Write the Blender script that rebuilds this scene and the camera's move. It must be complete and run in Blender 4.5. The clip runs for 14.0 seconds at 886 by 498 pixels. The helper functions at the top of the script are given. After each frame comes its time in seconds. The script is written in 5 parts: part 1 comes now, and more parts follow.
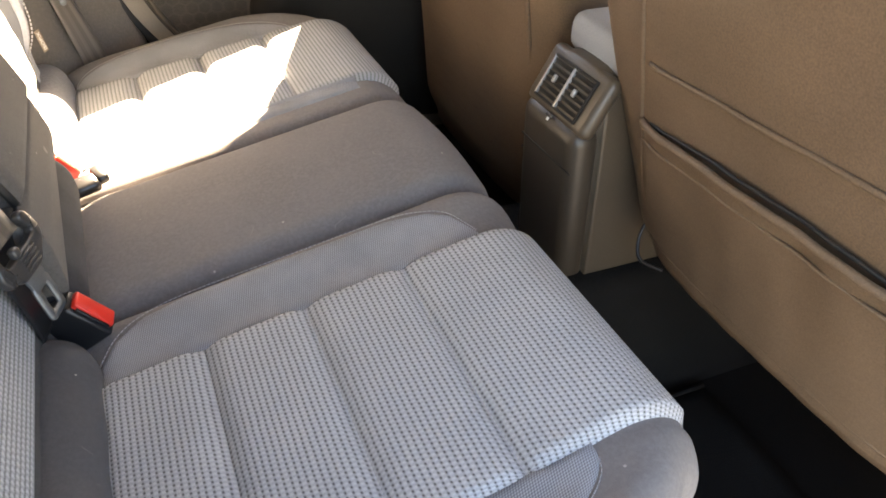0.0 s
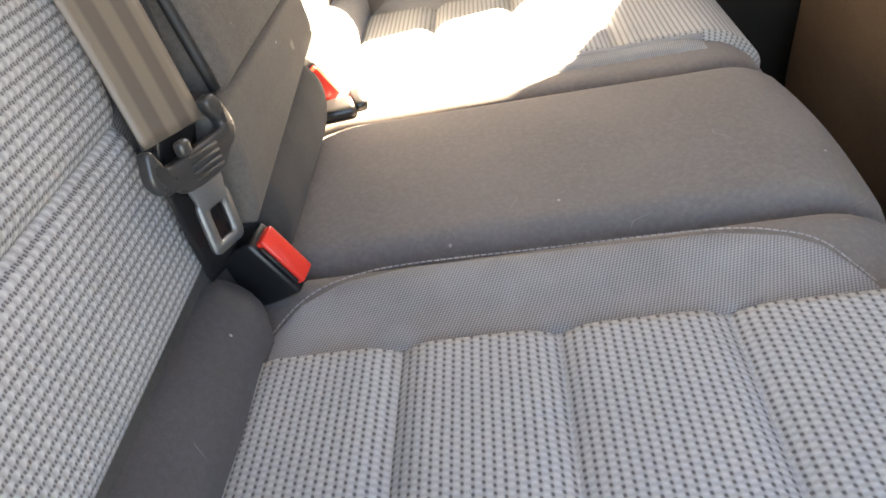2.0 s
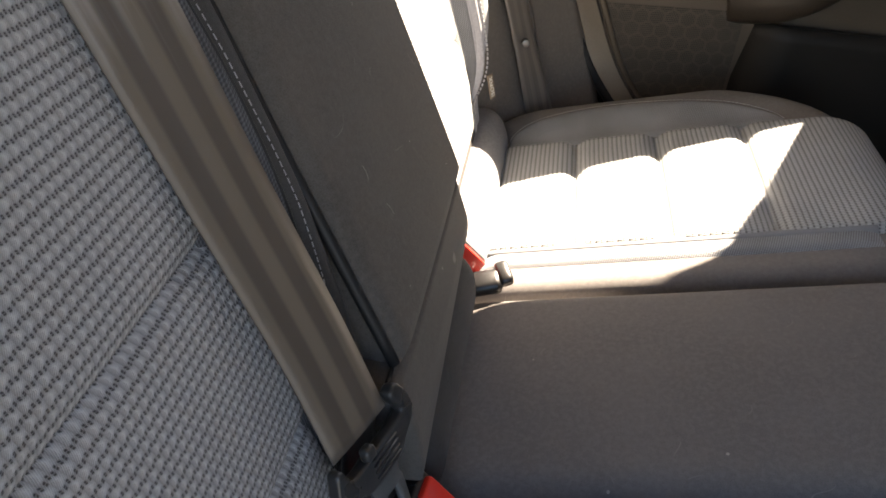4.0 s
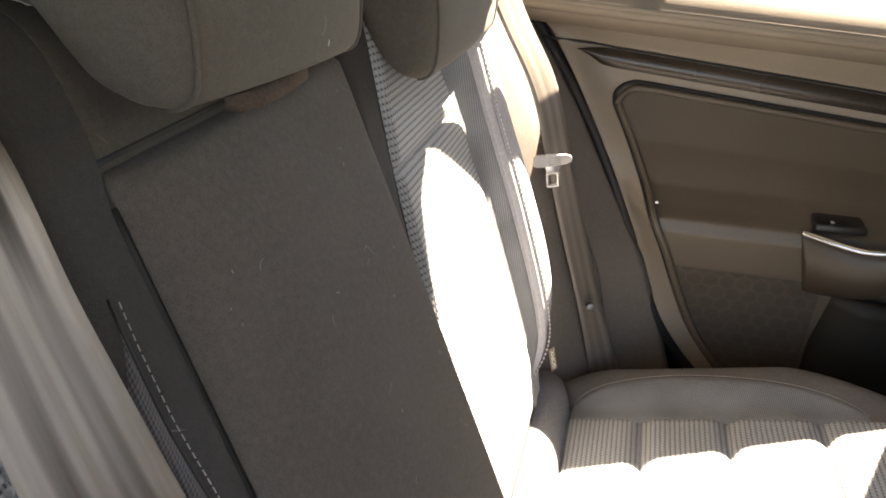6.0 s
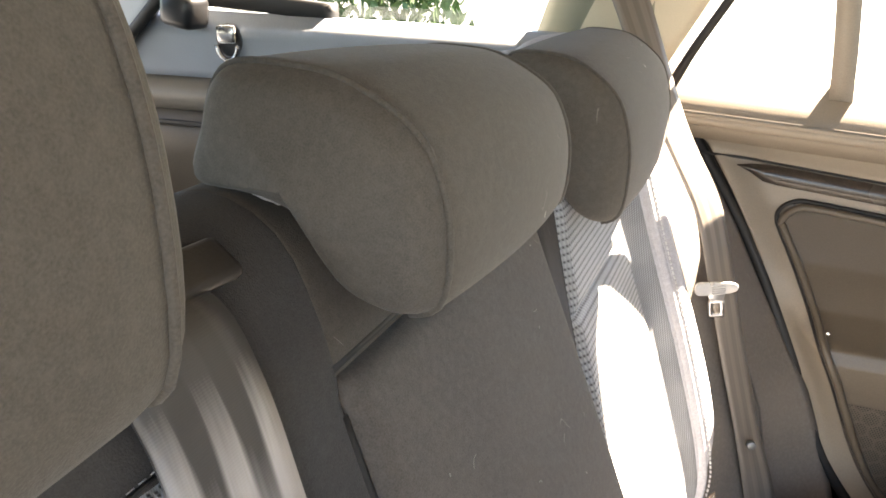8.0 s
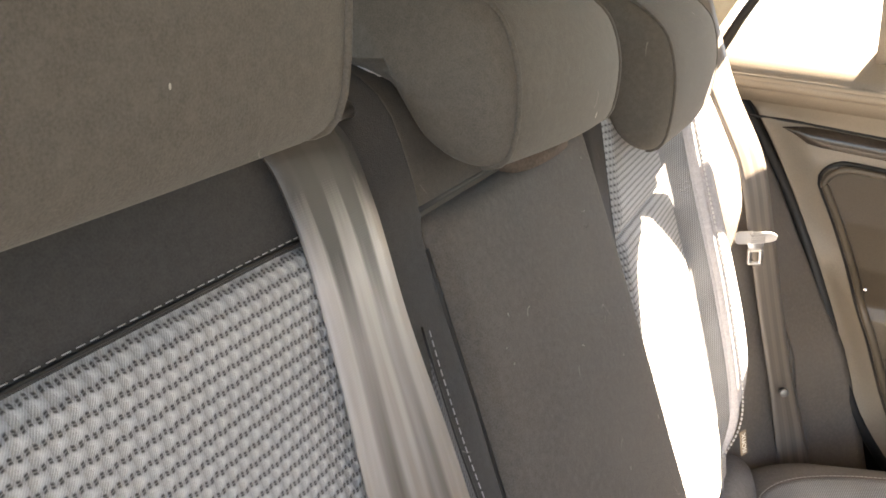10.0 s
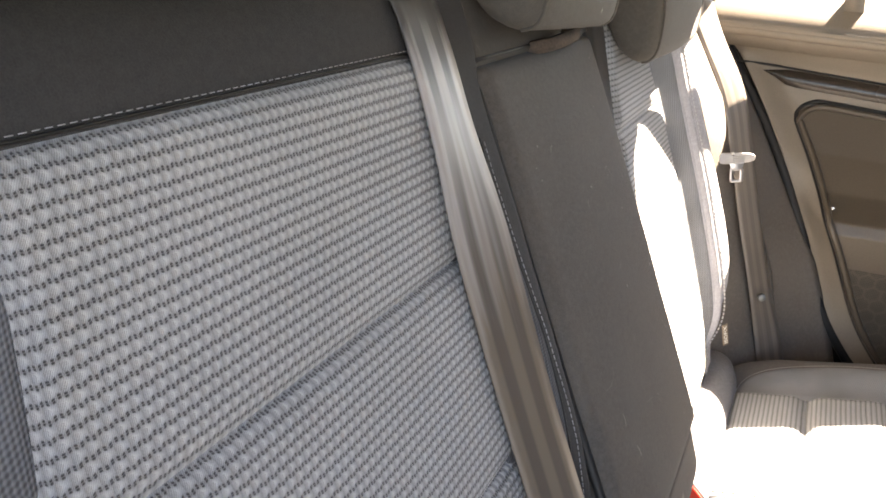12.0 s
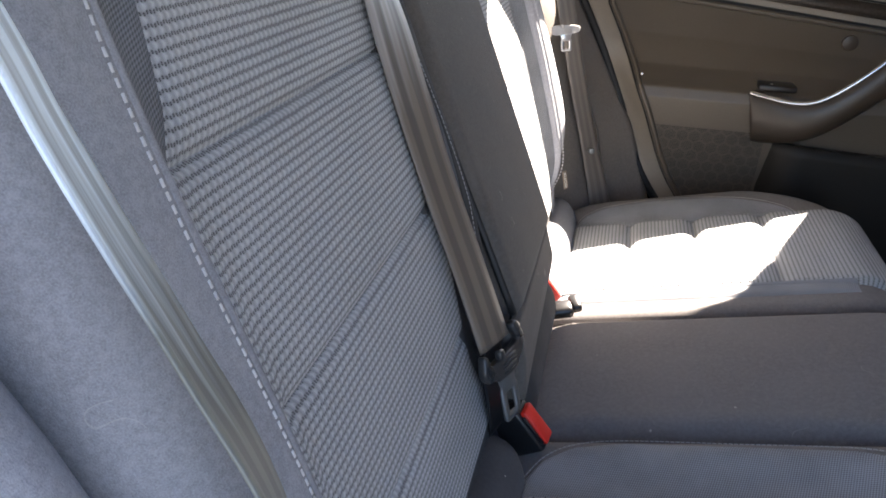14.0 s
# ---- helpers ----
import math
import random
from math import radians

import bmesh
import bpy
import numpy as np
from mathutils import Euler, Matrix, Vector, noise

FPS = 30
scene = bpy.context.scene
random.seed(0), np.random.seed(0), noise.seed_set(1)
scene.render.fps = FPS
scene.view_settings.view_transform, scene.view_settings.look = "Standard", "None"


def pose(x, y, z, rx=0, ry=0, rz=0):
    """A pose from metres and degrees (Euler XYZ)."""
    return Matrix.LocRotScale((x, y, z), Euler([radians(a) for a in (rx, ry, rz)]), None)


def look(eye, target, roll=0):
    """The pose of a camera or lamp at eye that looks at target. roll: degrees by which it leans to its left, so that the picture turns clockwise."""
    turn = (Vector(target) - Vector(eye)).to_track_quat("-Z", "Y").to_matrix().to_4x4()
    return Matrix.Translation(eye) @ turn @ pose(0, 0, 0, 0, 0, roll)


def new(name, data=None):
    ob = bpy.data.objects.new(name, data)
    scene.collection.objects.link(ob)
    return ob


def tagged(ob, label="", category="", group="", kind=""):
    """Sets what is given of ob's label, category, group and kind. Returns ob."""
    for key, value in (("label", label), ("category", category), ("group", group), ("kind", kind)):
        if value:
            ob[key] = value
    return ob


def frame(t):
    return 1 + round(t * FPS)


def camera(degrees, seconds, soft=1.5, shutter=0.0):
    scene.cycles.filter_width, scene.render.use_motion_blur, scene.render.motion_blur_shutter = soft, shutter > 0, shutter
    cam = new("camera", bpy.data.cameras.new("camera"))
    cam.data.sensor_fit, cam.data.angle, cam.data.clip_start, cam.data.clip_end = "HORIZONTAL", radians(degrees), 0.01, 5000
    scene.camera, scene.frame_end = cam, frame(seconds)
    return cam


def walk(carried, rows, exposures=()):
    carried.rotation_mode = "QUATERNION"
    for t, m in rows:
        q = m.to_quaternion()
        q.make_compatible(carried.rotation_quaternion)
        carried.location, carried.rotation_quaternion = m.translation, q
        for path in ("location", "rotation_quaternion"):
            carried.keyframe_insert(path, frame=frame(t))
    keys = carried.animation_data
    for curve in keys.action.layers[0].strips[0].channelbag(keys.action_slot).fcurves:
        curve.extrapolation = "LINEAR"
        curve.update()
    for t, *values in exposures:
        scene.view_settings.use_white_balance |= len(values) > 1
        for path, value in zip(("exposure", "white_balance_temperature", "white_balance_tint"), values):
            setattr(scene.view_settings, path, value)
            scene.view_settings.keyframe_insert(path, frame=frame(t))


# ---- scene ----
cam = camera(64.0, 14.0, soft=1.7)
# seconds, eye (x to the car's front, y to the far door, z up from the floor), yaw, pitch, roll
ROWS = [
    (0.0, -0.2067, -0.6649, 0.7832, -27.13, -36.9, 5.12),
    (0.5, -0.18, -0.604, 0.7434, -19.78, -37.4, 4.84),
    (1.0, -0.179, -0.5549, 0.7078, -11.99, -37.68, 4.34),
    (1.5, -0.1674, -0.5087, 0.6555, -4.33, -37.76, 3.32),
    (2.0, -0.168, -0.4843, 0.6325, -0.33, -37.78, 2.99),
    (2.2, -0.1717, -0.4784, 0.634, 0.76, -37.89, 2.9),
    (4.3, -0.2395, -0.3566, 0.7716, 9.4, -37.16, 1.37),
    (4.5, -0.2374, -0.3397, 0.7826, 10.17, -36.74, 1.28),
    (5.0, -0.2317, -0.3141, 0.8148, 11.99, -35.22, 0.97),
    (5.5, -0.2376, -0.2893, 0.861, 13.46, -32.47, 0.76),
    (6.0, -0.2488, -0.2782, 0.8905, 15.02, -27.3, 0.74),
    (6.5, -0.2994, -0.2388, 0.8997, 15.36, -24.02, 0.26),
    (7.0, -0.3234, -0.2317, 0.9158, 19.26, -22.79, 0.19),
    (7.5, -0.3188, -0.2447, 0.9278, 21.74, -22.03, -0.04),
    (7.7, -0.3225, -0.2478, 0.931, 22.5, -21.71, -0.16),
    (9.8, -0.3039, -0.3172, 0.9032, 27.39, -22.08, 0.33),
    (10.0, -0.2988, -0.3298, 0.897, 27.45, -22.15, 0.42),
    (10.5, -0.2838, -0.3697, 0.8789, 28.07, -22.35, 0.64),
    (11.0, -0.2716, -0.4087, 0.8597, 27.89, -22.29, 0.47),
    (11.5, -0.2545, -0.4472, 0.855, 27.81, -22.29, 0.41),
    (12.0, -0.2524, -0.488, 0.8522, 27.44, -22.65, 0.59),
    (12.5, -0.2562, -0.5456, 0.8411, 26.41, -23.6, 0.85),
    (13.0, -0.2497, -0.6003, 0.832, 24.53, -24.77, 0.86),
    (13.5, -0.2392, -0.6322, 0.8184, 20.65, -25.69, 1.18),
    (14.0, -0.2398, -0.6629, 0.7965, 13.38, -26.94, 1.83),
]
# stops, kelvin and tint follow the film camera's own adjustment
EXPOSURES = [(0.0, 4.86, 8400, 16), (1.0, 5.25, 8300, 15), (1.5, 5.06, 8250, 14.5), (2.2, 5.03, 8150, 14), (4.3, 3.34, 7150, 15), (5.5, 3.42, 7250, 15), (6.5, 4.28, 7150, 15.5), (7.5, 4.60, 7050, 15), (10.0, 4.50, 7450, 16), (10.7, 4.46, 7350, 16), (12.0, 4.22, 7150, 16.5), (14.0, 3.72, 6350, 16)]
walk(cam, [(t, pose(x, y, z, 90 + pitch, 0, yaw) @ pose(0, 0, 0, 0, 0, roll)) for t, x, y, z, yaw, pitch, roll in ROWS], EXPOSURES)

# ---- light ----
SUN = Vector((0.445, 0.80, 1.0)).normalized()
world = bpy.data.worlds.new("sky")
scene.world = world
world.use_nodes = True
sky = world.node_tree.nodes.new("ShaderNodeTexSky")
sky.sky_type = "NISHITA"
sky.sun_disc = False
sky.sun_elevation = math.asin(SUN.z)
sky.sun_rotation = math.atan2(SUN.x, SUN.y)
world.node_tree.links.new(sky.outputs[0], world.node_tree.nodes["Background"].inputs[0])
world.node_tree.nodes["Background"].inputs[1].default_value = 0.06
sun = new("sun", bpy.data.lights.new("sun", "SUN"))
sun.data.energy, sun.data.angle, sun.data.color = 5.0, radians(0.5), (1.0, 0.88, 0.72)
sun.matrix_world = look(SUN * 20, (0, 0, 0))

# ---- materials ----
def nodes_of(name):
    m = bpy.data.materials.new(name)
    m.use_nodes = True
    t = m.node_tree
    return m, t, t.nodes["Principled BSDF"]


def link(t, a, b):
    t.links.new(a, b)


def math_node(t, op, a, b=None, c=None):
    n = t.nodes.new("ShaderNodeMath")
    n.operation = op
    for i, v in enumerate((a, b, c)):
        if v is None:
            continue
        if isinstance(v, (int, float)):
            n.inputs[i].default_value = v
        else:
            t.links.new(v, n.inputs[i])
    return n.outputs[0]


def noise_node(t, vec, scale, detail=3.0):
    n = t.nodes.new("ShaderNodeTexNoise")
    n.inputs["Scale"].default_value = scale
    n.inputs["Detail"].default_value = detail
    t.links.new(vec, n.inputs["Vector"])
    return n.outputs[0]


def mix_colour(t, f, a, b):
    n = t.nodes.new("ShaderNodeMix")
    n.data_type = "RGBA"
    for i, v in ((0, f), (6, a), (7, b)):
        if isinstance(v, (int, float)):
            n.inputs[i].default_value = v
        elif isinstance(v, tuple):
            n.inputs[i].default_value = (*v, 1)
        else:
            t.links.new(v, n.inputs[i])
    return n.outputs[2]


def ramp(t, v, lo, hi):
    n = t.nodes.new("ShaderNodeMapRange")
    n.inputs["From Min"].default_value, n.inputs["From Max"].default_value = lo, hi
    t.links.new(v, n.inputs["Value"])
    return n.outputs["Result"]


def bump(t, bsdf, height, strength, distance):
    n = t.nodes.new("ShaderNodeBump")
    n.inputs["Strength"].default_value, n.inputs["Distance"].default_value = strength, distance
    t.links.new(height, n.inputs["Height"])
    t.links.new(n.outputs[0], bsdf.inputs["Normal"])


def plain(name, colour, rough=0.6, grain=900.0, blotch=9.0, vary=0.18, relief=0.0002, metal=0.0, specks=0.0, sheen=0.0, crease=0.0):
    """A surface with fine grain, soft blotches and, on cloth, specks of lint."""
    m, t, p = nodes_of(name)
    where = t.nodes.new("ShaderNodeTexCoord").outputs["Object"]
    fine, wide = noise_node(t, where, grain, 2), noise_node(t, where, blotch, 4)
    f = math_node(t, "ADD", math_node(t, "MULTIPLY", fine, 0.65 if specks else 0.5), math_node(t, "MULTIPLY", wide, 0.35 if specks else 0.5))
    lo, hi = tuple(c * (1 - vary) for c in colour), tuple(min(c * (1 + vary), 1) for c in colour)
    col = mix_colour(t, ramp(t, f, 0.3, 0.7), lo, hi)
    if specks:
        # dust patches, matted fibres and a few hairs
        mid = noise_node(t, where, 260.0, 3)
        col = mix_colour(t, math_node(t, "MULTIPLY", ramp(t, mid, 0.42, 0.72), 0.35), col, tuple(c * 1.55 for c in colour))
        dust = ramp(t, noise_node(t, where, 5.5, 5), 0.48, 0.75)
        col = mix_colour(t, math_node(t, "MULTIPLY", dust, 0.07), col, (0.24, 0.215, 0.185))
        line = ramp(t, math_node(t, "ABSOLUTE", math_node(t, "SUBTRACT", noise_node(t, where, 24.0, 1), 0.5)), 0.0035, 0.0015)
        spot = ramp(t, noise_node(t, where, 33.0, 1), 0.66, 0.70)
        col = mix_colour(t, math_node(t, "MULTIPLY", math_node(t, "MULTIPLY", line, spot), 0.22), col, (0.5, 0.47, 0.42))
        v = t.nodes.new("ShaderNodeTexVoronoi")
        v.inputs["Scale"].default_value = 55.0
        stretched = t.nodes.new("ShaderNodeMapping")
        stretched.inputs["Scale"].default_value = (1, 1, 0.5)
        stretched.inputs["Rotation"].default_value = (0.4, 0.9, 0.3)
        link(t, where, stretched.inputs[0])
        link(t, stretched.outputs[0], v.inputs["Vector"])
        rnd = t.nodes.new("ShaderNodeSeparateColor")
        link(t, v.outputs["Color"], rnd.inputs[0])
        near = math_node(t, "LESS_THAN", v.outputs["Distance"], math_node(t, "MULTIPLY", rnd.outputs[1], 0.075))
        few = math_node(t, "GREATER_THAN", rnd.outputs[0], 1 - specks)
        col = mix_colour(t, math_node(t, "MULTIPLY", math_node(t, "MULTIPLY", near, few), 0.6), col, (0.5, 0.47, 0.42))
    link(t, col, p.inputs["Base Color"])
    rr = ramp(t, wide, 0.2, 0.8)
    link(t, math_node(t, "ADD", math_node(t, "MULTIPLY", rr, 0.12), rough - 0.06), p.inputs["Roughness"])
    p.inputs["Metallic"].default_value = metal
    p.inputs["Sheen Weight"].default_value = sheen
    p.inputs["Sheen Roughness"].default_value = 0.5
    if crease:
        folds = t.nodes.new("ShaderNodeMapping")
        folds.inputs["Scale"].default_value = (1, 0.45, 1.6)
        link(t, where, folds.inputs[0])
        fold = noise_node(t, folds.outputs[0], 11.0, 3)
        height = math_node(t, "ADD", math_node(t, "MULTIPLY", fold, crease / relief), fine)
        bump(t, p, height, 0.6, relief)
    elif relief:
        bump(t, p, fine, 0.6, relief)
    return m


def weave_cloth(name, light, dark, wide, row, slits=2.5, bend=0.065, knots=0.60, across=0.6, relief=0.0013):
    """Seat cloth: rows of raised threads with pairs of short dark slits between the rows, laid out on the cloth's own metres."""
    m, t, p = nodes_of(name)
    uv = t.nodes.new("ShaderNodeUVMap").outputs[0]
    s = t.nodes.new("ShaderNodeSeparateXYZ")
    link(t, uv, s.inputs[0])
    wob = noise_node(t, uv, 90.0, 2)
    u = math_node(t, "ADD", math_node(t, "DIVIDE", s.outputs[0], wide), math_node(t, "MULTIPLY", wob, 0.3))
    v = math_node(t, "ADD", math_node(t, "DIVIDE", s.outputs[1], row), math_node(t, "MULTIPLY", wob, 0.2))
    shift = math_node(t, "MULTIPLY", math_node(t, "MODULO", math_node(t, "FLOOR", v), 2.0), 0.5)
    shift2 = math_node(t, "MULTIPLY", math_node(t, "MODULO", math_node(t, "FLOOR", math_node(t, "ADD", v, 0.5)), 2.0), 0.5)
    # the rows of slits bend round the staggered knots
    v = math_node(t, "ADD", v, math_node(t, "MULTIPLY", math_node(t, "SINE", math_node(t, "MULTIPLY", math_node(t, "ADD", u, shift2), 6.2832)), bend))
    fu = math_node(t, "ABSOLUTE", math_node(t, "SUBTRACT", math_node(t, "FRACT", math_node(t, "ADD", u, shift)), 0.5))
    fv = math_node(t, "ABSOLUTE", math_node(t, "SUBTRACT", math_node(t, "FRACT", v), 0.5))
    tick = math_node(t, "ABSOLUTE", math_node(t, "SUBTRACT", math_node(t, "FRACT", math_node(t, "MULTIPLY", math_node(t, "ADD", u, shift2), slits)), 0.5))
    # a thin crossing thread splits each dark slit in two
    slit = math_node(t, "MULTIPLY", math_node(t, "MULTIPLY", ramp(t, tick, 0.18, 0.36), ramp(t, fv, 0.30, 0.40)), math_node(t, "SUBTRACT", 1.0, math_node(t, "MULTIPLY", ramp(t, fv, 0.44, 0.485), across)))
    knot = math_node(t, "MULTIPLY", ramp(t, fu, 0.52, 0.05), ramp(t, fv, 0.46, 0.10))
    thread = noise_node(t, uv, 1500.0, 3)
    blot = noise_node(t, uv, 14.0, 3)
    # the twisted yarns of each raised thread
    yarn = math_node(t, "SINE", math_node(t, "ADD", math_node(t, "MULTIPLY", s.outputs[0], 7600.0), math_node(t, "ADD", math_node(t, "MULTIPLY", s.outputs[1], -5200.0), math_node(t, "MULTIPLY", wob, 14.0))))
    thread = math_node(t, "ADD", thread, math_node(t, "MULTIPLY", yarn, 0.24))
    f = math_node(t, "ADD", math_node(t, "MULTIPLY", thread, 0.50), math_node(t, "ADD", math_node(t, "MULTIPLY", blot, 0.3), math_node(t, "MULTIPLY", knot, knots)))
    tone = mix_colour(t, ramp(t, f, 0.22, 1.0), tuple(c * 0.62 for c in light), tuple(min(c * 1.25, 1) for c in light))
    tone = mix_colour(t, math_node(t, "MULTIPLY", ramp(t, fv, 0.28, 0.46), 0.16), tone, dark)
    link(t, mix_colour(t, slit, tone, dark), p.inputs["Base Color"])
    p.inputs["Roughness"].default_value = 0.9
    p.inputs["Sheen Weight"].default_value = 0.05
    height = math_node(t, "ADD", math_node(t, "MULTIPLY", thread, 0.2), math_node(t, "SUBTRACT", knot, math_node(t, "MULTIPLY", slit, 0.7)))
    bump(t, p, height, 0.62, relief)
    return m


def ribbed_cloth(name, colour, pitch, turn=0.7, relief=0.0005):
    """Fine diagonal ribs on the cloth's own metres."""
    m, t, p = nodes_of(name)
    uv = t.nodes.new("ShaderNodeUVMap").outputs[0]
    mp = t.nodes.new("ShaderNodeMapping")
    mp.inputs["Rotation"].default_value = (0, 0, turn)
    link(t, uv, mp.inputs[0])
    s = t.nodes.new("ShaderNodeSeparateXYZ")
    link(t, mp.outputs[0], s.inputs[0])
    w = math_node(t, "SINE", math_node(t, "MULTIPLY", s.outputs[0], 6.283 / pitch))
    w2 = math_node(t, "SINE", math_node(t, "MULTIPLY", s.outputs[1], 6.283 / (pitch * 1.6)))
    blot = noise_node(t, uv, 16.0, 4)
    f = math_node(t, "ADD", math_node(t, "MULTIPLY", math_node(t, "MULTIPLY", w, w2), 0.55), blot)
    col = mix_colour(t, ramp(t, f, 0.1, 0.9), tuple(c * 0.52 for c in colour), tuple(c * 1.38 for c in colour))
    link(t, col, p.inputs["Base Color"])
    p.inputs["Roughness"].default_value = 0.85
    bump(t, p, math_node(t, "MULTIPLY", w, w2), 0.5, relief)
    return m


def webbing(name, colour, bands, stripe=0.35, stain=None, start=0.05, end=0.19, shade_end=None):
    """Belt webbing: long stripes across its width and a fine herringbone."""
    m, t, p = nodes_of(name)
    uv = t.nodes.new("ShaderNodeUVMap").outputs[0]
    s = t.nodes.new("ShaderNodeSeparateXYZ")
    link(t, uv, s.inputs[0])
    w = math_node(t, "SINE", math_node(t, "MULTIPLY", s.outputs[0], 6.283 * bands))
    fine = math_node(t, "SINE", math_node(t, "ADD", math_node(t, "MULTIPLY", s.outputs[1], 6400.0), math_node(t, "MULTIPLY", w, 0.5)))
    blot = noise_node(t, uv, 5.0, 3)
    f = math_node(t, "ADD", math_node(t, "MULTIPLY", ramp(t, w, -0.3, 0.3), stripe), math_node(t, "MULTIPLY", blot, 0.8))
    col = mix_colour(t, ramp(t, f, 0.2, 0.95), tuple(c * 0.7 for c in colour), tuple(c * 1.3 for c in colour))
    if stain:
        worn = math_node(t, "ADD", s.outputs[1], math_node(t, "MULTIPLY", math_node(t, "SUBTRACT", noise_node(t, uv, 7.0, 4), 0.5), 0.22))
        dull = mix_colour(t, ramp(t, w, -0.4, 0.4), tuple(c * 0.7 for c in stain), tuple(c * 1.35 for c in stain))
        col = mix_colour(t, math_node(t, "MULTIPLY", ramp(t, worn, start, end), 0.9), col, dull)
    if shade_end:
        # headrest shade painted over the belt's top, further down along the dark stripes
        top_shade = math_node(t, "ADD", s.outputs[1], math_node(t, "MULTIPLY", math_node(t, "SUBTRACT", noise_node(t, uv, 22.0, 4), 0.5), 0.02))
        top_shade = math_node(t, "ADD", top_shade, math_node(t, "ADD", math_node(t, "MULTIPLY", ramp(t, w, -0.5, 0.2), 0.028), math_node(t, "MULTIPLY", fine, 0.0008)))
        col = mix_colour(t, math_node(t, "MULTIPLY", ramp(t, top_shade, shade_end + 0.017, shade_end - 0.017), 0.92), col, (0.022, 0.020, 0.018))
    link(t, col, p.inputs["Base Color"])
    p.inputs["Roughness"].default_value = 0.42
    p.inputs["Sheen Weight"].default_value = 0.06
    bump(t, p, math_node(t, "ADD", fine, math_node(t, "MULTIPLY", w, 1.2)), 0.12, 0.0002)
    return m


def perforated(name, colour, pitch, cell):
    """Plastic with rows of small round holes and, under them, a honeycomb of ribs."""
    m, t, p = nodes_of(name)
    uv = t.nodes.new("ShaderNodeUVMap").outputs[0]
    s = t.nodes.new("ShaderNodeSeparateXYZ")
    link(t, uv, s.inputs[0])
    v = math_node(t, "DIVIDE", s.outputs[1], pitch * 0.87)
    u = math_node(t, "ADD", math_node(t, "DIVIDE", s.outputs[0], pitch), math_node(t, "MULTIPLY", math_node(t, "MODULO", math_node(t, "FLOOR", v), 2.0), 0.5))
    du = math_node(t, "SUBTRACT", math_node(t, "FRACT", u), 0.5)
    dv = math_node(t, "SUBTRACT", math_node(t, "FRACT", v), 0.5)
    d = math_node(t, "SQRT", math_node(t, "ADD", math_node(t, "MULTIPLY", du, du), math_node(t, "MULTIPLY", dv, dv)))
    hole = ramp(t, d, 0.40, 0.30)

    def six(shift):
        """Distance from the middle of the nearest cell of one of the two sets of hexagons."""
        x = math_node(t, "ABSOLUTE", math_node(t, "SUBTRACT", math_node(t, "FRACT", math_node(t, "ADD", math_node(t, "DIVIDE", s.outputs[0], cell), shift)), 0.5))
        y = math_node(t, "MULTIPLY", math_node(t, "ABSOLUTE", math_node(t, "SUBTRACT", math_node(t, "FRACT", math_node(t, "ADD", math_node(t, "DIVIDE", s.outputs[1], cell * 1.732), shift)), 0.5)), 1.732)
        return math_node(t, "MAXIMUM", x, math_node(t, "ADD", math_node(t, "MULTIPLY", x, 0.5), math_node(t, "MULTIPLY", y, 0.866)))
    rib = ramp(t, math_node(t, "MINIMUM", six(0.0), six(0.5)), 0.40, 0.47)
    dust = noise_node(t, uv, 40.0, 4)
    base = mix_colour(t, dust, tuple(c * 0.7 for c in colour), tuple(c * 1.3 for c in colour))
    behind = mix_colour(t, rib, (0.006, 0.006, 0.006), tuple(c * 0.8 for c in colour))
    link(t, mix_colour(t, hole, base, behind), p.inputs["Base Color"])
    p.inputs["Roughness"].default_value = 0.6
    bump(t, p, math_node(t, "SUBTRACT", 1.0, hole), 0.6, 0.0008)
    return m


def pane_glass(name, tint=(0.86, 0.9, 0.88)):
    m, t, p = nodes_of(name)
    t.nodes.remove(p)
    out = t.nodes["Material Output"]
    clear, gloss, mix = t.nodes.new("ShaderNodeBsdfTransparent"), t.nodes.new("ShaderNodeBsdfGlossy"), t.nodes.new("ShaderNodeMixShader")
    clear.inputs[0].default_value = (*tint, 1)
    gloss.inputs["Roughness"].default_value = 0.02
    f = t.nodes.new("ShaderNodeFresnel")
    f.inputs[0].default_value = 1.45
    link(t, f.outputs[0], mix.inputs[0])
    link(t, clear.outputs[0], mix.inputs[1])
    link(t, gloss.outputs[0], mix.inputs[2])
    link(t, mix.outputs[0], out.inputs[0])
    return m


WEAVE = weave_cloth("grey_woven_cloth", (0.368, 0.371, 0.373), (0.040, 0.038, 0.038), 0.0052, 0.0054)
SEAT_WEAVE = weave_cloth("grey_woven_cushion_cloth", (0.415, 0.424, 0.428), (0.090, 0.087, 0.087), 0.0044, 0.0054, 1.0, 0.02, 0.34, 0.1, 0.0007)
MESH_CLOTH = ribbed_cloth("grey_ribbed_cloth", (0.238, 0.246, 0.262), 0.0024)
# near copy of the ribbed cloth, darkened for the shade it lies in
SHADED_MESH = ribbed_cloth("shaded_ribbed_cloth", (0.135, 0.140, 0.152), 0.0024)
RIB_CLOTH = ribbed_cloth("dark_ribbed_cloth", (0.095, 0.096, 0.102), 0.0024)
DARK_CLOTH = plain("dark_grey_cloth", (0.080, 0.070, 0.061), 0.92, 1300, 11, 0.35, 0.0005, specks=0.2, sheen=0.04)
HEAD_CLOTH = plain("dark_grey_headrest_cloth", (0.071, 0.064, 0.054), 0.92, 1500, 14, 0.32, 0.0003, specks=0.45, sheen=0.05)
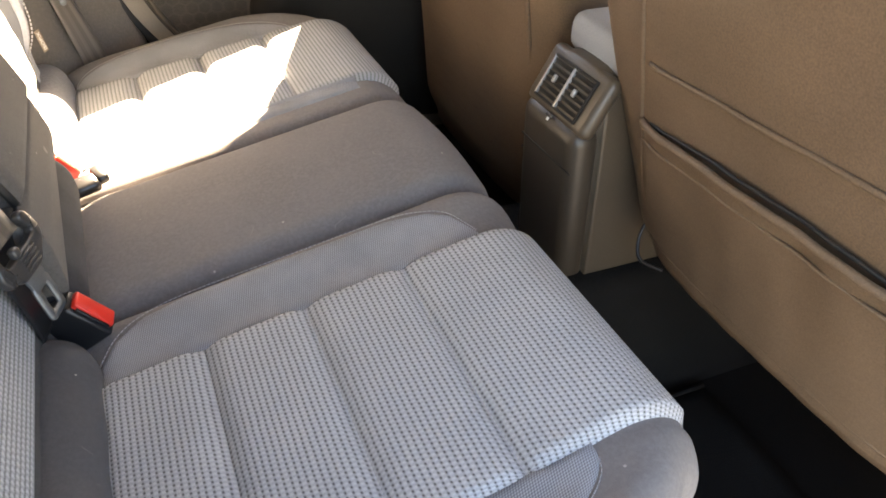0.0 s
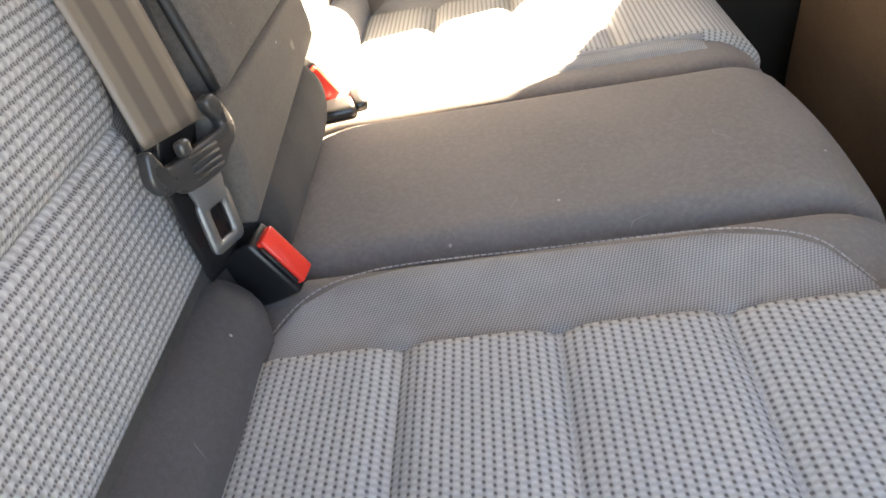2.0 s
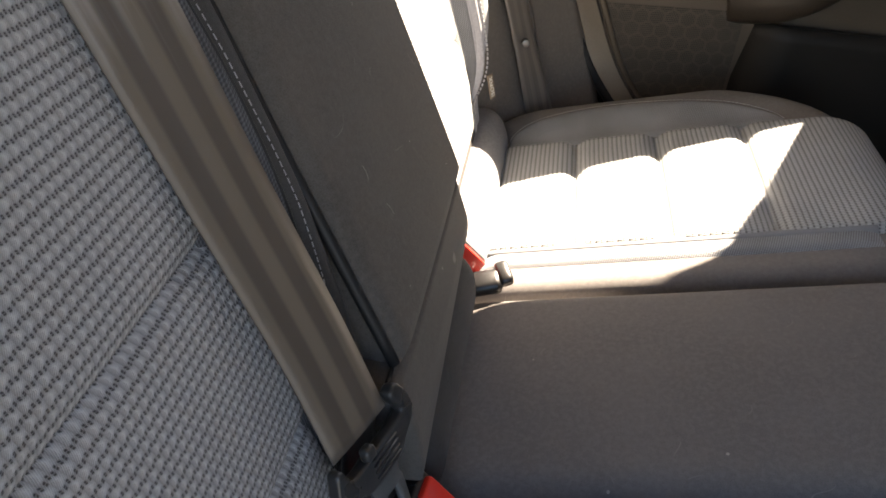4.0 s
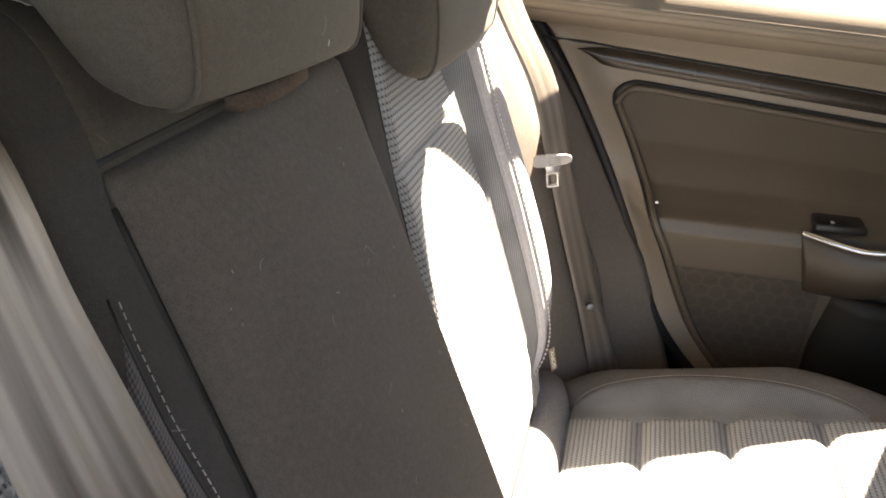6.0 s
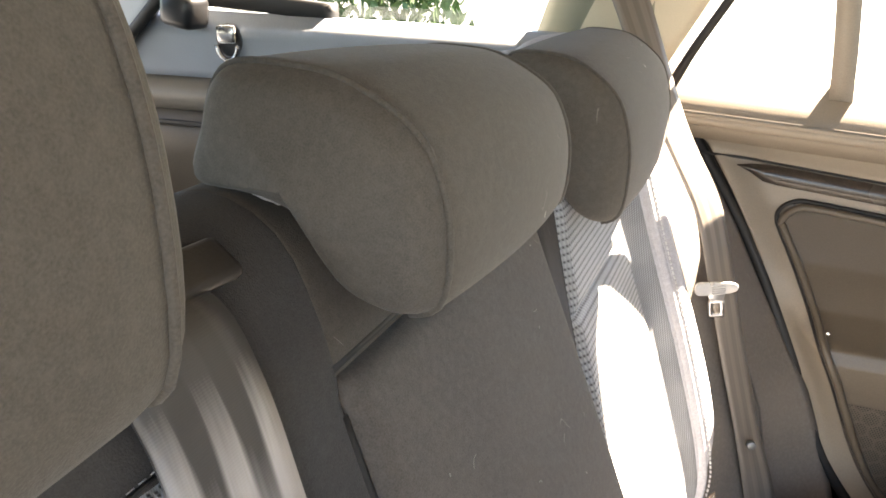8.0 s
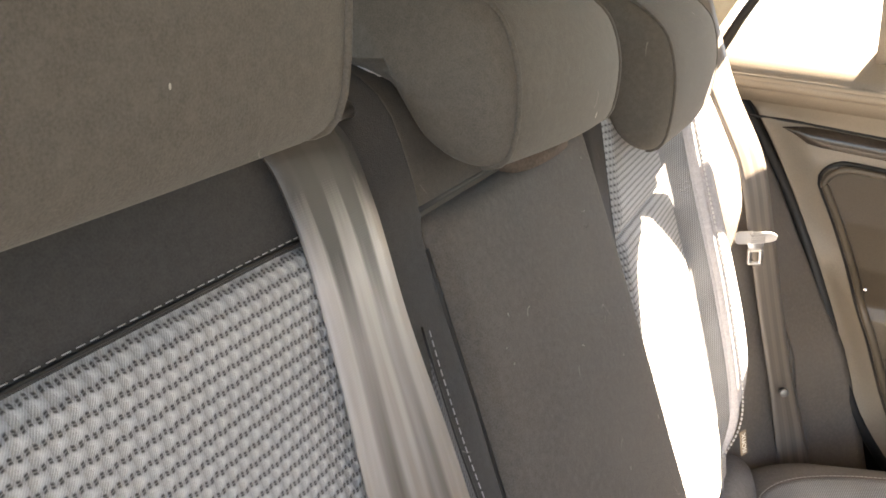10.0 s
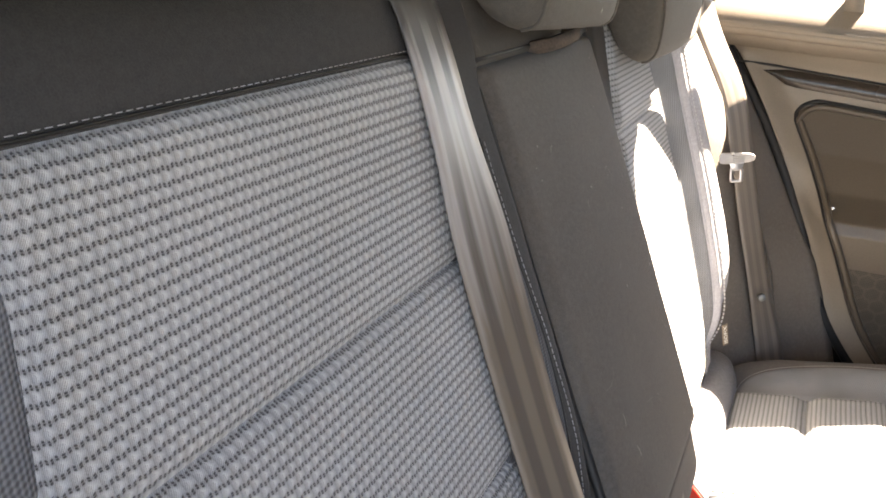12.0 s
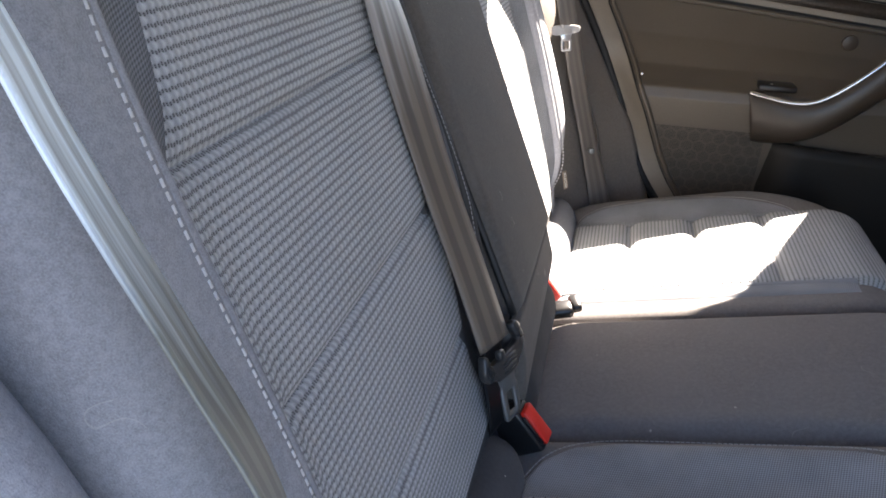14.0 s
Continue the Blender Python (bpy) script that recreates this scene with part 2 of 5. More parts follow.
# the plain seat cloth, its tone darkened for the shade under the headrests
SHADED_BACK_CLOTH = plain("shaded_back_cloth", (0.033, 0.0315, 0.031), 0.92, 1300, 11, 0.35, 0.0005, specks=0.2, sheen=0.04)
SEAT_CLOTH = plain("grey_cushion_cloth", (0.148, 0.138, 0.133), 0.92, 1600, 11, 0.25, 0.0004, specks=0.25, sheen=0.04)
PAD_CLOTH = plain("brown_grey_side_cloth", (0.140, 0.123, 0.107), 0.9, 1600, 11, 0.2, 0.0004, specks=0.08, sheen=0.05)
PALE_THREAD = plain("pale_thread", (0.5, 0.495, 0.5), 0.8, 2000, 20, 0.15, 0)
THREAD = plain("pale_grey_thread", (0.36, 0.355, 0.36), 0.8, 2000, 20, 0.15, 0)
BELT = webbing("grey_belt_webbing", (0.165, 0.145, 0.125), 3.0)
# the same grey belt; the doorway's skylight is put into its pale blue colour
SKYLIT_BELT = webbing("skylit_belt_webbing", (0.64, 0.72, 0.78), 2.5, 0.7, (0.085, 0.080, 0.050), 0.24, 0.34)
# brown lower stain, and the headrest's shade darkening its top end
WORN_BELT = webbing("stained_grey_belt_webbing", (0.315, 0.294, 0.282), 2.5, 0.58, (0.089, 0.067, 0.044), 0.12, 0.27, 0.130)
BLACK = plain("black_plastic", (0.012, 0.012, 0.013), 0.35, 1200, 15, 0.2, 0.0001)
VOID = plain("black_grained_plastic", (0.015, 0.0135, 0.012), 0.55, 700, 6, 0.2, 0.0003)
BELT_PLASTIC = plain("worn_black_plastic", (0.034, 0.034, 0.034), 0.3, 900, 30, 0.3, 0.0001)
RED = plain("red_plastic", (0.75, 0.035, 0.02), 0.35, 900, 30, 0.1, 0)
DARK_STEEL = plain("dull_steel", (0.20, 0.21, 0.215), 0.5, 900, 20, 0.15, 0, metal=0.8)
STEEL = plain("brushed_steel", (0.55, 0.55, 0.56), 0.3, 900, 20, 0.15, 0, metal=1.0)
TRIM = plain("grained_grey_brown_plastic", (0.25, 0.213, 0.170), 0.5, 700, 6, 0.15, 0.0003)
TRIM_DARK = plain("grained_dark_plastic", (0.090, 0.073, 0.055), 0.44, 700, 6, 0.18, 0.0003)
LEATHERETTE = plain("brown_grey_seat_back_cloth", (0.131, 0.085, 0.052), 0.6, 500, 7, 0.34, 0.0004, crease=0.009)
GRILLE = perforated("perforated_plastic", (0.080, 0.066, 0.051), 0.0032, 0.021)
HANDLE = plain("dark_brown_handle_plastic", (0.040, 0.031, 0.023), 0.42, 500, 6, 0.2, 0.0002)
GLOSS = plain("glossy_dark_trim", (0.04, 0.032, 0.026), 0.25, 300, 4, 0.3, 0)
SATIN = plain("dull_silver_plastic", (0.3, 0.3, 0.3), 0.4, 300, 10, 0.15, 0, metal=0.6)
CHROME = plain("satin_chrome", (0.55, 0.55, 0.56), 0.22, 300, 10, 0.1, 0, metal=1.0)
SEAL = plain("black_rubber", (0.01, 0.01, 0.01), 0.6, 800, 10, 0.2, 0.0001)
CARPET = plain("black_carpet", (0.009, 0.0085, 0.008), 0.95, 700, 12, 0.35, 0.002)
VOID.node_tree.nodes["Principled BSDF"].inputs["Specular IOR Level"].default_value = 0.25
CARPET.node_tree.nodes["Principled BSDF"].inputs["Specular IOR Level"].default_value = 0.1
LINER = plain("cream_headliner", (0.62, 0.55, 0.42), 0.9, 900, 5, 0.06, 0.0003)
PAINT = plain("grey_body_paint", (0.35, 0.36, 0.37), 0.3, 200, 3, 0.05, 0)
CARGO = plain("blue_grey_cargo_trim", (0.25, 0.27, 0.295), 0.6, 700, 7, 0.18, 0.0003)
CONCRETE = plain("grey_concrete", (0.13, 0.125, 0.115), 0.9, 60, 0.4, 0.15, 0.001)
LEAF = plain("leaf_green", (0.06, 0.11, 0.03), 0.6, 20, 3, 0.35, 0)
LOOP_CLOTH = plain("frayed_brown_cloth", (0.078, 0.058, 0.045), 0.95, 600, 40, 0.5, 0.001)
TAG = plain("white_label_cloth", (0.7, 0.68, 0.62), 0.8, 900, 30, 0.06, 0)
TAG_CLOTH = plain("brown_label_cloth", (0.24, 0.19, 0.14), 0.8, 900, 30, 0.12, 0)
PALE_PLASTIC = plain("pale_grey_plastic", (0.45, 0.44, 0.43), 0.4, 900, 30, 0.15, 0.0001)
PILLAR = plain("pale_blue_grey_trim", (0.42, 0.46, 0.5), 0.5, 700, 6, 0.1, 0.0002)
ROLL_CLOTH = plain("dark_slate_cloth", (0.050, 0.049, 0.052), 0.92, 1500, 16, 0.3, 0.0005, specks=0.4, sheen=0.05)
GUIDE = plain("grey_guide_plastic", (0.028, 0.025, 0.023), 0.4, 800, 12, 0.2, 0.0002)
CONSOLE = plain("brown_grey_console_plastic", (0.075, 0.058, 0.042), 0.42, 700, 7, 0.2, 0.0002)
LINT = plain("pale_lint", (0.26, 0.245, 0.22), 0.9, 900, 30, 0.1, 0)
# the same cloth for the middle, toned between shaded back and armrest
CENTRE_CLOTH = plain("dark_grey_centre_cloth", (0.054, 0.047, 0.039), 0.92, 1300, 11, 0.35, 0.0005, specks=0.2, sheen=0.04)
# near and far bolsters are one cloth: this copy has shade in its colour
SHADED_BOLSTER = plain("shaded_bolster_cloth", (0.212, 0.212, 0.226), 0.9, 1300, 11, 0.3, 0.0005, specks=0.25, sheen=0.05)
# lit copy: sun bounce and doorway skylight put into a paler grey
LIT_BOLSTER = plain("lit_bolster_cloth", (0.36, 0.36, 0.385), 0.9, 1300, 11, 0.3, 0.0005, specks=0.25, sheen=0.05)
GLASS = pane_glass("window_glass")
TINTED = pane_glass("tinted_window_glass", (0.5, 0.54, 0.54))


# ---- mesh helpers ----
def part(name, bm, material, parent=None, label="", smooth=True):
    me = bpy.data.meshes.new(name)
    bmesh.ops.recalc_face_normals(bm, faces=bm.faces)
    bm.to_mesh(me)
    bm.free()
    if smooth:
        me.polygons.foreach_set("use_smooth", [True] * len(me.polygons))
    me.materials.append(material)
    ob = new(name, me)
    ob.parent = parent
    return tagged(ob, label)


def thing(name, label, category, kind="", group=""):
    ob = new(name)
    ob.empty_display_size = 0.05
    return tagged(ob, label, category, group, kind)


def grid(fn, nu, nv, bm=None):
    """A sheet of nu x nv cells; fn(i / nu, j / nv) gives a place and its cloth metres."""
    bm = bm or bmesh.new()
    uv = bm.loops.layers.uv.verify()
    at = [[fn(i / nu, j / nv) for j in range(nv + 1)] for i in range(nu + 1)]
    vs = [[bm.verts.new(p) for p, _ in row] for row in at]
    for i in range(nu):
        for j in range(nv):
            f = bm.faces.new((vs[i][j], vs[i + 1][j], vs[i + 1][j + 1], vs[i][j + 1]))
            for lp, (a, b) in zip(f.loops, ((i, j), (i + 1, j), (i + 1, j + 1), (i, j + 1))):
                lp[uv].uv = at[a][b][1]
    return bm


def thicken(bm, way):
    """Give an open sheet depth along way."""
    ext = bmesh.ops.extrude_face_region(bm, geom=bm.faces[:], use_keep_orig=True)
    for v in ext["geom"]:
        if isinstance(v, bmesh.types.BMVert):
            v.co += Vector(way)
    return bm


def loft(rings, bm=None, closed=True, caps=True):
    """Skin over rings of equally many places."""
    bm = bm or bmesh.new()
    vs = [[bm.verts.new(p) for p in r] for r in rings]
    n = len(vs[0])
    for a, b in zip(vs, vs[1:]):
        for i in range(n if closed else n - 1):
            bm.faces.new((a[i], a[(i + 1) % n], b[(i + 1) % n], b[i]))
    if caps:
        bm.faces.new(vs[0])
        bm.faces.new(vs[-1])
    return bm


def tube(points, r, bm=None, sides=6):
    """A round cord along points."""
    bm = bm or bmesh.new()
    pts = [Vector(p) for p in points]
    rings = []
    for i, p in enumerate(pts):
        d = (pts[min(i + 1, len(pts) - 1)] - pts[max(i - 1, 0)]).normalized()
        a = d.orthogonal().normalized() if not rings else (rings[-1][1] - d * rings[-1][1].dot(d)).normalized()
        b = d.cross(a)
        rings.append(([p + r * (a * math.cos(k * math.tau / sides) + b * math.sin(k * math.tau / sides)) for k in range(sides)], a))
    return loft([g for g, _ in rings], bm)


def block(m, sx, sy, sz, r=0.002, bm=None, seg=2):
    """A bevelled block of that size at the pose m."""
    bm = bm or bmesh.new()
    tmp = bmesh.new()
    bmesh.ops.create_cube(tmp, size=1.0, matrix=Matrix.Diagonal((sx, sy, sz, 1)))
    if r:
        bmesh.ops.bevel(tmp, geom=tmp.edges[:], offset=r, segments=seg, profile=0.5, affect="EDGES")
    me = bpy.data.meshes.new("tmp")
    tmp.to_mesh(me)
    tmp.free()
    me.transform(m)
    bm.from_mesh(me)
    bpy.data.meshes.remove(me)
    return bm


def disc(m, r, h, bm=None, sides=20, bevel=0.15):
    """A short round stud along the pose's z."""
    rings = []
    for z, k in ((0, 1), (h * (1 - bevel), 1), (h, 1 - bevel), (h, 0.02)):
        rings.append([m @ Vector((r * k * math.cos(a * math.tau / sides), r * k * math.sin(a * math.tau / sides), z)) for a in range(sides)])
    return loft(rings, bm)


def curve(points, n):
    """n + 1 places on a smooth line through points."""
    p = [np.array(q, float) for q in points]
    p = [2 * p[0] - p[1]] + p + [2 * p[-1] - p[-2]]
    out = []
    for k in range(n + 1):
        t = k / n * (len(p) - 3)
        i = min(int(t), len(p) - 4)
        f = t - i
        a, b, c, d = p[i:i + 4]
        out.append(0.5 * (2 * b + (c - a) * f + (2 * a - 5 * b + 4 * c - d) * f * f + (3 * b - a - 3 * c + d) * f ** 3))
    return out


def loop_curve(points, n):
    """n places round a smooth closed line."""
    p = [np.array(q, float) for q in points]
    m = len(p)
    out = []
    for k in range(n):
        t = k / n * m
        i, f = int(t), t - int(t)
        a, b, c, d = (p[(i + j - 1) % m] for j in range(4))
        out.append(0.5 * (2 * b + (c - a) * f + (2 * a - 5 * b + 4 * c - d) * f * f + (3 * b - a - 3 * c + d) * f ** 3))
    return out


def ease(v, a, b):
    """0 below a, 1 above b, smooth between."""
    q = min(max((v - a) / (b - a), 0.0), 1.0)
    return q * q * (3 - 2 * q)


def fall(d, r):
    """How far a rounded edge of radius r has dropped, d inside its border."""
    if d >= r:
        return 0.0
    q = 1 - max(d, 0.0) / r
    return r * (1 - math.sqrt(max(1 - q * q, 0.0)))


class Profile:
    """A cut through a seat in the x-z plane; s runs along it in metres, and places lie h above it."""

    def __init__(self, points, flip=1):
        self.p = np.array(points, float)
        step = np.diff(self.p, axis=0)
        self.s = np.r_[0, np.cumsum(np.hypot(*step.T))]
        t = np.gradient(self.p, self.s, axis=0)
        t /= np.linalg.norm(t, axis=1)[:, None]
        self.n = flip * np.stack([-t[:, 1], t[:, 0]], 1)
        self.long = self.s[-1]

    def at(self, s, y, h=0.0):
        x, z, a, c = (np.interp(s, self.s, v) for v in (*self.p.T, *self.n.T))
        return Vector((x + a * h, y, z + c * h))

    def s_at_x(self, x):
        k = int(np.argmax(self.p[:, 0]))
        return float(np.interp(x, self.p[:k + 1, 0], self.s[:k + 1]))

    def s_at_z(self, z):
        k = int(np.argmax(self.p[:, 1]))
        return float(np.interp(z, self.p[:k + 1, 1], self.s[:k + 1]))


def arc(cx, cz, r, a0, a1, n):
    return [(cx + r * math.cos(radians(a0 + (a1 - a0) * k / n)), cz + r * math.sin(radians(a0 + (a1 - a0) * k / n))) for k in range(1, n + 1)]


def stitches(prof, line, height, long=0.0034, gap=0.0013, r=0.0005):
    """A row of short threads along a line of (s, y) on a profile."""
    bm = bmesh.new()
    pts = [prof.at(s, y, height(s, y) + 0.0008) for s, y in line]
    d = np.r_[0, np.cumsum([(b - a).length for a, b in zip(pts, pts[1:])])]
    xyz = np.array([tuple(p) for p in pts])

    def where(q):
        return Vector([np.interp(q, d, xyz[:, k]) for k in range(3)])
    q = 0.0
    while q + long < d[-1]:
        a, b = where(q), where(q + long)
        m = (a + b) / 2
        tube([a - (b - a) * 0.05, m, b + (b - a) * 0.05], r, bm, 5)
        q += long + gap
    return bm


def cloth_panel(prof, height, s0, s1, y0, y1, puff, ns, ny, sink=0.001, edge=0.008, groove=0.022):
    """A padded strip of cloth from s0 to s1, between the lines y0(s) and y1(s)."""
    def fn(i, j):
        s = s0 + (s1 - s0) * (0.5 - 0.5 * math.cos(math.pi * i) if ns > 3 else i)
        a, b = y0(s), y1(s)
        y = a + (b - a) * j
        ds, dy = min(s - s0, s1 - s), min(abs(y - a), abs(b - y))
        q = (1 - (1 - min(ds / groove, 1)) ** 2.4) * (1 - (1 - min(dy / edge, 1)) ** 2.4)
        wall = (puff + sink) * (1 - min(dy / edge, 1)) ** 2.4 * (1 if (abs(b - y) < abs(y - a)) == (b > a) else -1)
        return prof.at(s, y, height(s, y) - sink + (puff + sink) * q), (y + wall, s)
    return grid(fn, ns, ny)


def seat_body(prof, height, y0, y1, r0, r1, ns, ny, depth=0.1):
    """The cloth-covered body under the panels: its rounded top and the sides below it."""
    def fn(i, j):
        s = prof.long * i
        a, b = y0(s), y1(s)
        ra, rb = (r(s) if callable(r) else r for r in (r0, r1))
        if j < 0.06 or j > 0.94:
            k = (0.06 - j) / 0.06 if j < 0.5 else (j - 0.94) / 0.06
            y = a if j < 0.5 else b
            r = ra if j < 0.5 else rb
            return prof.at(s, y, height(s, y) - r - k * depth), (y, s)
        q = (j - 0.06) / 0.88
        q = 0.5 - 0.5 * math.cos(math.pi * q) if q in (0, 1) else q + 0.0
        y = a + (b - a) * (q - 0.10 * math.sin(2 * math.pi * q))
        h = height(s, y) - fall(abs(y - a), ra) - fall(abs(b - y), rb)
        return prof.at(s, y, h), (y, s)
    return grid(fn, ns, ny)


# ---- shell of the car ----


def slab(name, m, sx, sy, sz, material, label, category, r=0.004):
    return tagged(part(name, block(m, sx, sy, sz, r), material), label, category, kind="structure")


slab("ground", pose(0, 0, -0.36), 400, 400, 0.02, CONCRETE, "sunlit grey concrete ground around the car", "ground", 0)
slab("floor", pose(0.1, 0, -0.03), 2.9, 1.58, 0.06, CARPET, "black carpeted car floor", "floor")
slab("ceiling", pose(-0.2, 0, 1.215), 3.0, 1.20, 0.03, LINER, "cream cloth headliner", "headliner", 0.012)

# central tunnel under the carpet
def tunnel(i, j):
    y = -0.17 + 0.34 * j
    return Vector((-0.2 + 1.5 * i, y, 0.20 * ease(0.17 - abs(y), 0, 0.07) - 0.002)), (i, j)


tagged(part("floor_tunnel", grid(tunnel, 4, 24), CARPET), "carpeted tunnel along the middle of the floor", "floor tunnel", kind="structure")

# ---- rear seat cushions ----
SLOPE = math.radians(13.0)
_n = (-math.sin(SLOPE), math.cos(SLOPE))
_x1, _r = 0.077, 0.062
_z1 = 0.36 + math.tan(SLOPE) * _x1
_pts = [(-0.36 + (_x1 + 0.36) * k / 40, 0.36 + math.tan(SLOPE) * (-0.36 + (_x1 + 0.36) * k / 40)) for k in range(41)]
_pts += arc(_x1 - _n[0] * _r, _z1 - _n[1] * _r, _r, 90 + 13, -8, 24)
_pts += [(_pts[-1][0] - 0.004 * k, _pts[-1][1] - 0.03 * k) for k in range(1, 6)]
SEAT = Profile(_pts)
S = SEAT.s_at_x
CHANNELS = [S(-0.285), S(-0.188), S(-0.095), S(0.0), S(0.077) + 0.085]


def cushion_height(sign):
    def height(s, y):
        a = y * sign
        h = 0.010 * ease(a, 0.44, 0.49)
        if sign < 0:
            h += 0.005 * ease(-a + 0, -0.16, -0.11)
        return h - 0.012 * ease(s, S(-0.26), S(-0.34))
    return height


def sunk(height, inside):
    """The body's height, lowered a little below its cloth panels."""
    return lambda s, y: height(s, y) - 0.002 * inside(s, y)


def outer_edge(s):
    return 0.555 - 0.085 * ease(s, S(-0.03), S(0.077) + 0.06) - 0.05 * ease(-s, -S(-0.22), -S(-0.36))


def stitch_outer(s):
    q = (s - S(-0.275)) / (S(0.05) - S(-0.275))
    q = min(max(q, 0), 1)
    return 0.432 + 0.07 * (math.sin(math.pi * q ** 0.8) ** 0.55 if 0 < q < 1 else 0)


INNER_STITCH = [(-0.283, 0.166), (-0.26, 0.131), (-0.232, 0.113), (-0.189, 0.106), (-0.095, 0.108), (0.01, 0.111), (0.05, 0.122), (0.068, 0.135), (0.078, 0.156), (0.083, 0.172)]


def stitch_inner(s):
    xs = [S(x) for x, _ in INNER_STITCH]
    return float(np.interp(s, xs, [y for _, y in INNER_STITCH]))


def cushion_panels(owner, sign, a_in, with_inner):
    h = cushion_height(sign)
    w_in, w_out = (lambda s: sign * a_in), (lambda s: sign * (0.428 - 0.004 * ease(s, S(0.0), S(0.08))))
    for n, (s0, s1) in enumerate(zip(CHANNELS, CHANNELS[1:])):
        part("woven_panel", cloth_panel(SEAT, h, s0, s1, w_in, w_out, 0.0075, 40, 40, 0.002, 0.006, 0.024), SEAT_WEAVE, owner, "light grey woven cloth with raised threads")
    part("outer_side_panel", cloth_panel(SEAT, h, S(-0.275), S(0.05), lambda s: sign * 0.424, lambda s: sign * stitch_outer(s), 0.003, 40, 14, 0.0), MESH_CLOTH, owner, "grey ribbed cloth")
    line = [(S(-0.275) + (S(0.05) - S(-0.275)) * k / 60, 0) for k in range(61)]
    part("outer_stitching", stitches(SEAT, [(s, sign * (stitch_outer(s) + 0.003)) for s, _ in line], h), THREAD, owner, "pale grey thread")
    if with_inner:
        part("inner_side_panel", cloth_panel(SEAT, h, S(-0.283), S(0.083), lambda s: sign * 0.180, lambda s: sign * stitch_inner(s), 0.002, 60, 16, 0.0), MESH_CLOTH, owner, "grey ribbed cloth")
        line = [(S(x), sign * (y - 0.003)) for x, y in curve(INNER_STITCH, 70)]
        part("inner_stitching", stitches(SEAT, line, h), THREAD, owner, "pale grey thread")
    else:
        part("piping", tube([SEAT.at(S(-0.28) + (S(0.08) - S(-0.28)) * k / 40, sign * (a_in + 0.0035), h(S(-0.28) + (S(0.08) - S(-0.28)) * k / 40, sign * a_in) + 0.0002) for k in range(41)], 0.0058, None, 8), MESH_CLOTH, owner)
        part("inner_side_panel", cloth_panel(SEAT, h, S(-0.28), S(0.08), lambda s: sign * (a_in + 0.005), lambda s: sign * (a_in - 0.022), 0.004, 30, 10, 0.0), MESH_CLOTH, owner, "grey ribbed cloth")


bench = thing("rear_seat_cushion", "wide grey cloth rear seat cushion with woven and plain dark sections", "seat cushion")
part("base", seat_body(SEAT, sunk(cushion_height(-1), lambda s, y: ease(-y, 0.168, 0.174) * ease(y, -0.436, -0.430) * ease(s, CHANNELS[0], CHANNELS[0] + 0.012)), lambda s: -0.086, lambda s: -outer_edge(s), 0.03, 0.05, 60, 50), SEAT_CLOTH, bench, "dark grey plain cloth")
cushion_panels(bench, -1, 0.176, True)


def mid_height(s, y):
    return 0.004 + 0.006 * (1 - ((y - 0.028) / 0.105) ** 2) - 0.012 * ease(s, S(-0.26), S(-0.34))


part("middle_section", seat_body(SEAT, mid_height, lambda s: -0.087, lambda s: 0.132, 0.026, 0.014, 60, 40), SEAT_CLOTH, bench, "dark grey plain cloth middle section")

# the padded roll that closes the gap to the seat back
_rings = []
for _k in range(37):
    _y = -0.128 - 0.39 * _k / 36
    _q = 0.55 + 0.45 * min(1.0, _k / 3) ** 0.5 + 0.02 * math.sin(_k * 0.8)
    _rings.append([Vector((-0.313 + 0.040 * _q * math.cos(a), _y, 0.296 + 0.043 * _q * math.sin(a))) for a in [n * math.tau / 24 for n in range(24)]])
part("rear_roll", loft(_rings), ROLL_CLOTH, bench, "dark grey cloth roll at the back edge")

single = thing("rear_seat_cushion", "single grey woven cloth rear seat cushion partly in sunlight", "seat cushion")
part("base", seat_body(SEAT, sunk(cushion_height(1), lambda s, y: ease(y, 0.192, 0.198) * ease(-y, -0.436, -0.430) * ease(s, CHANNELS[0], CHANNELS[0] + 0.012)), lambda s: 0.142, outer_edge, 0.02, 0.05, 60, 50), SEAT_CLOTH, single, "dark grey plain cloth")
cushion_panels(single, 1, 0.20, False)
_rings = []
for _k in range(29):
    _y = 0.165 + 0.325 * _k / 28
    _q = 0.6 + 0.4 * min(1.0, _k / 3, (28 - _k) / 4) ** 0.5
    _rings.append([Vector((-0.312 + 0.038 * _q * math.cos(a), _y, 0.296 + 0.042 * _q * math.sin(a))) for a in [n * math.tau / 24 for n in range(24)]])
# far roll reuses the near bolster's tone, paler than the near roll
part("rear_roll", loft(_rings), SHADED_BOLSTER, single, "grey cloth roll at the back edge")

# ---- rear seat backs ----
_front = curve([(-0.268, 0.20), (-0.300, 0.30), (-0.315, 0.345), (-0.345, 0.449), (-0.381, 0.562), (-0.422, 0.678), (-0.456, 0.787), (-0.468, 0.822)], 60)
_t = np.array(_front[-1]) - np.array(_front[-2])
_a = math.degrees(math.atan2(-_t[0], _t[1]))
_top_r = 0.045
_cx, _cz = _front[-1][0] - _top_r * math.cos(radians(_a)), _front[-1][1] - _top_r * math.sin(radians(_a))
_back = arc(_cx, _cz, _top_r, _a, _a + 175, 20)
_back += [(_back[-1][0] + 0.02 * k, _back[-1][1] - 0.1 * k) for k in range(1, 6)]
BACK = Profile([tuple(p) for p in _front] + _back, -1)
Z = BACK.s_at_z
ROWS_Z = [0.345, 0.446, 0.560, 0.684, 0.7988]


RIDGE_S = [Z(z) for z in (0.44, 0.545, 0.58, 0.62, 0.655, 0.69, 0.72, 0.745, 0.775)]
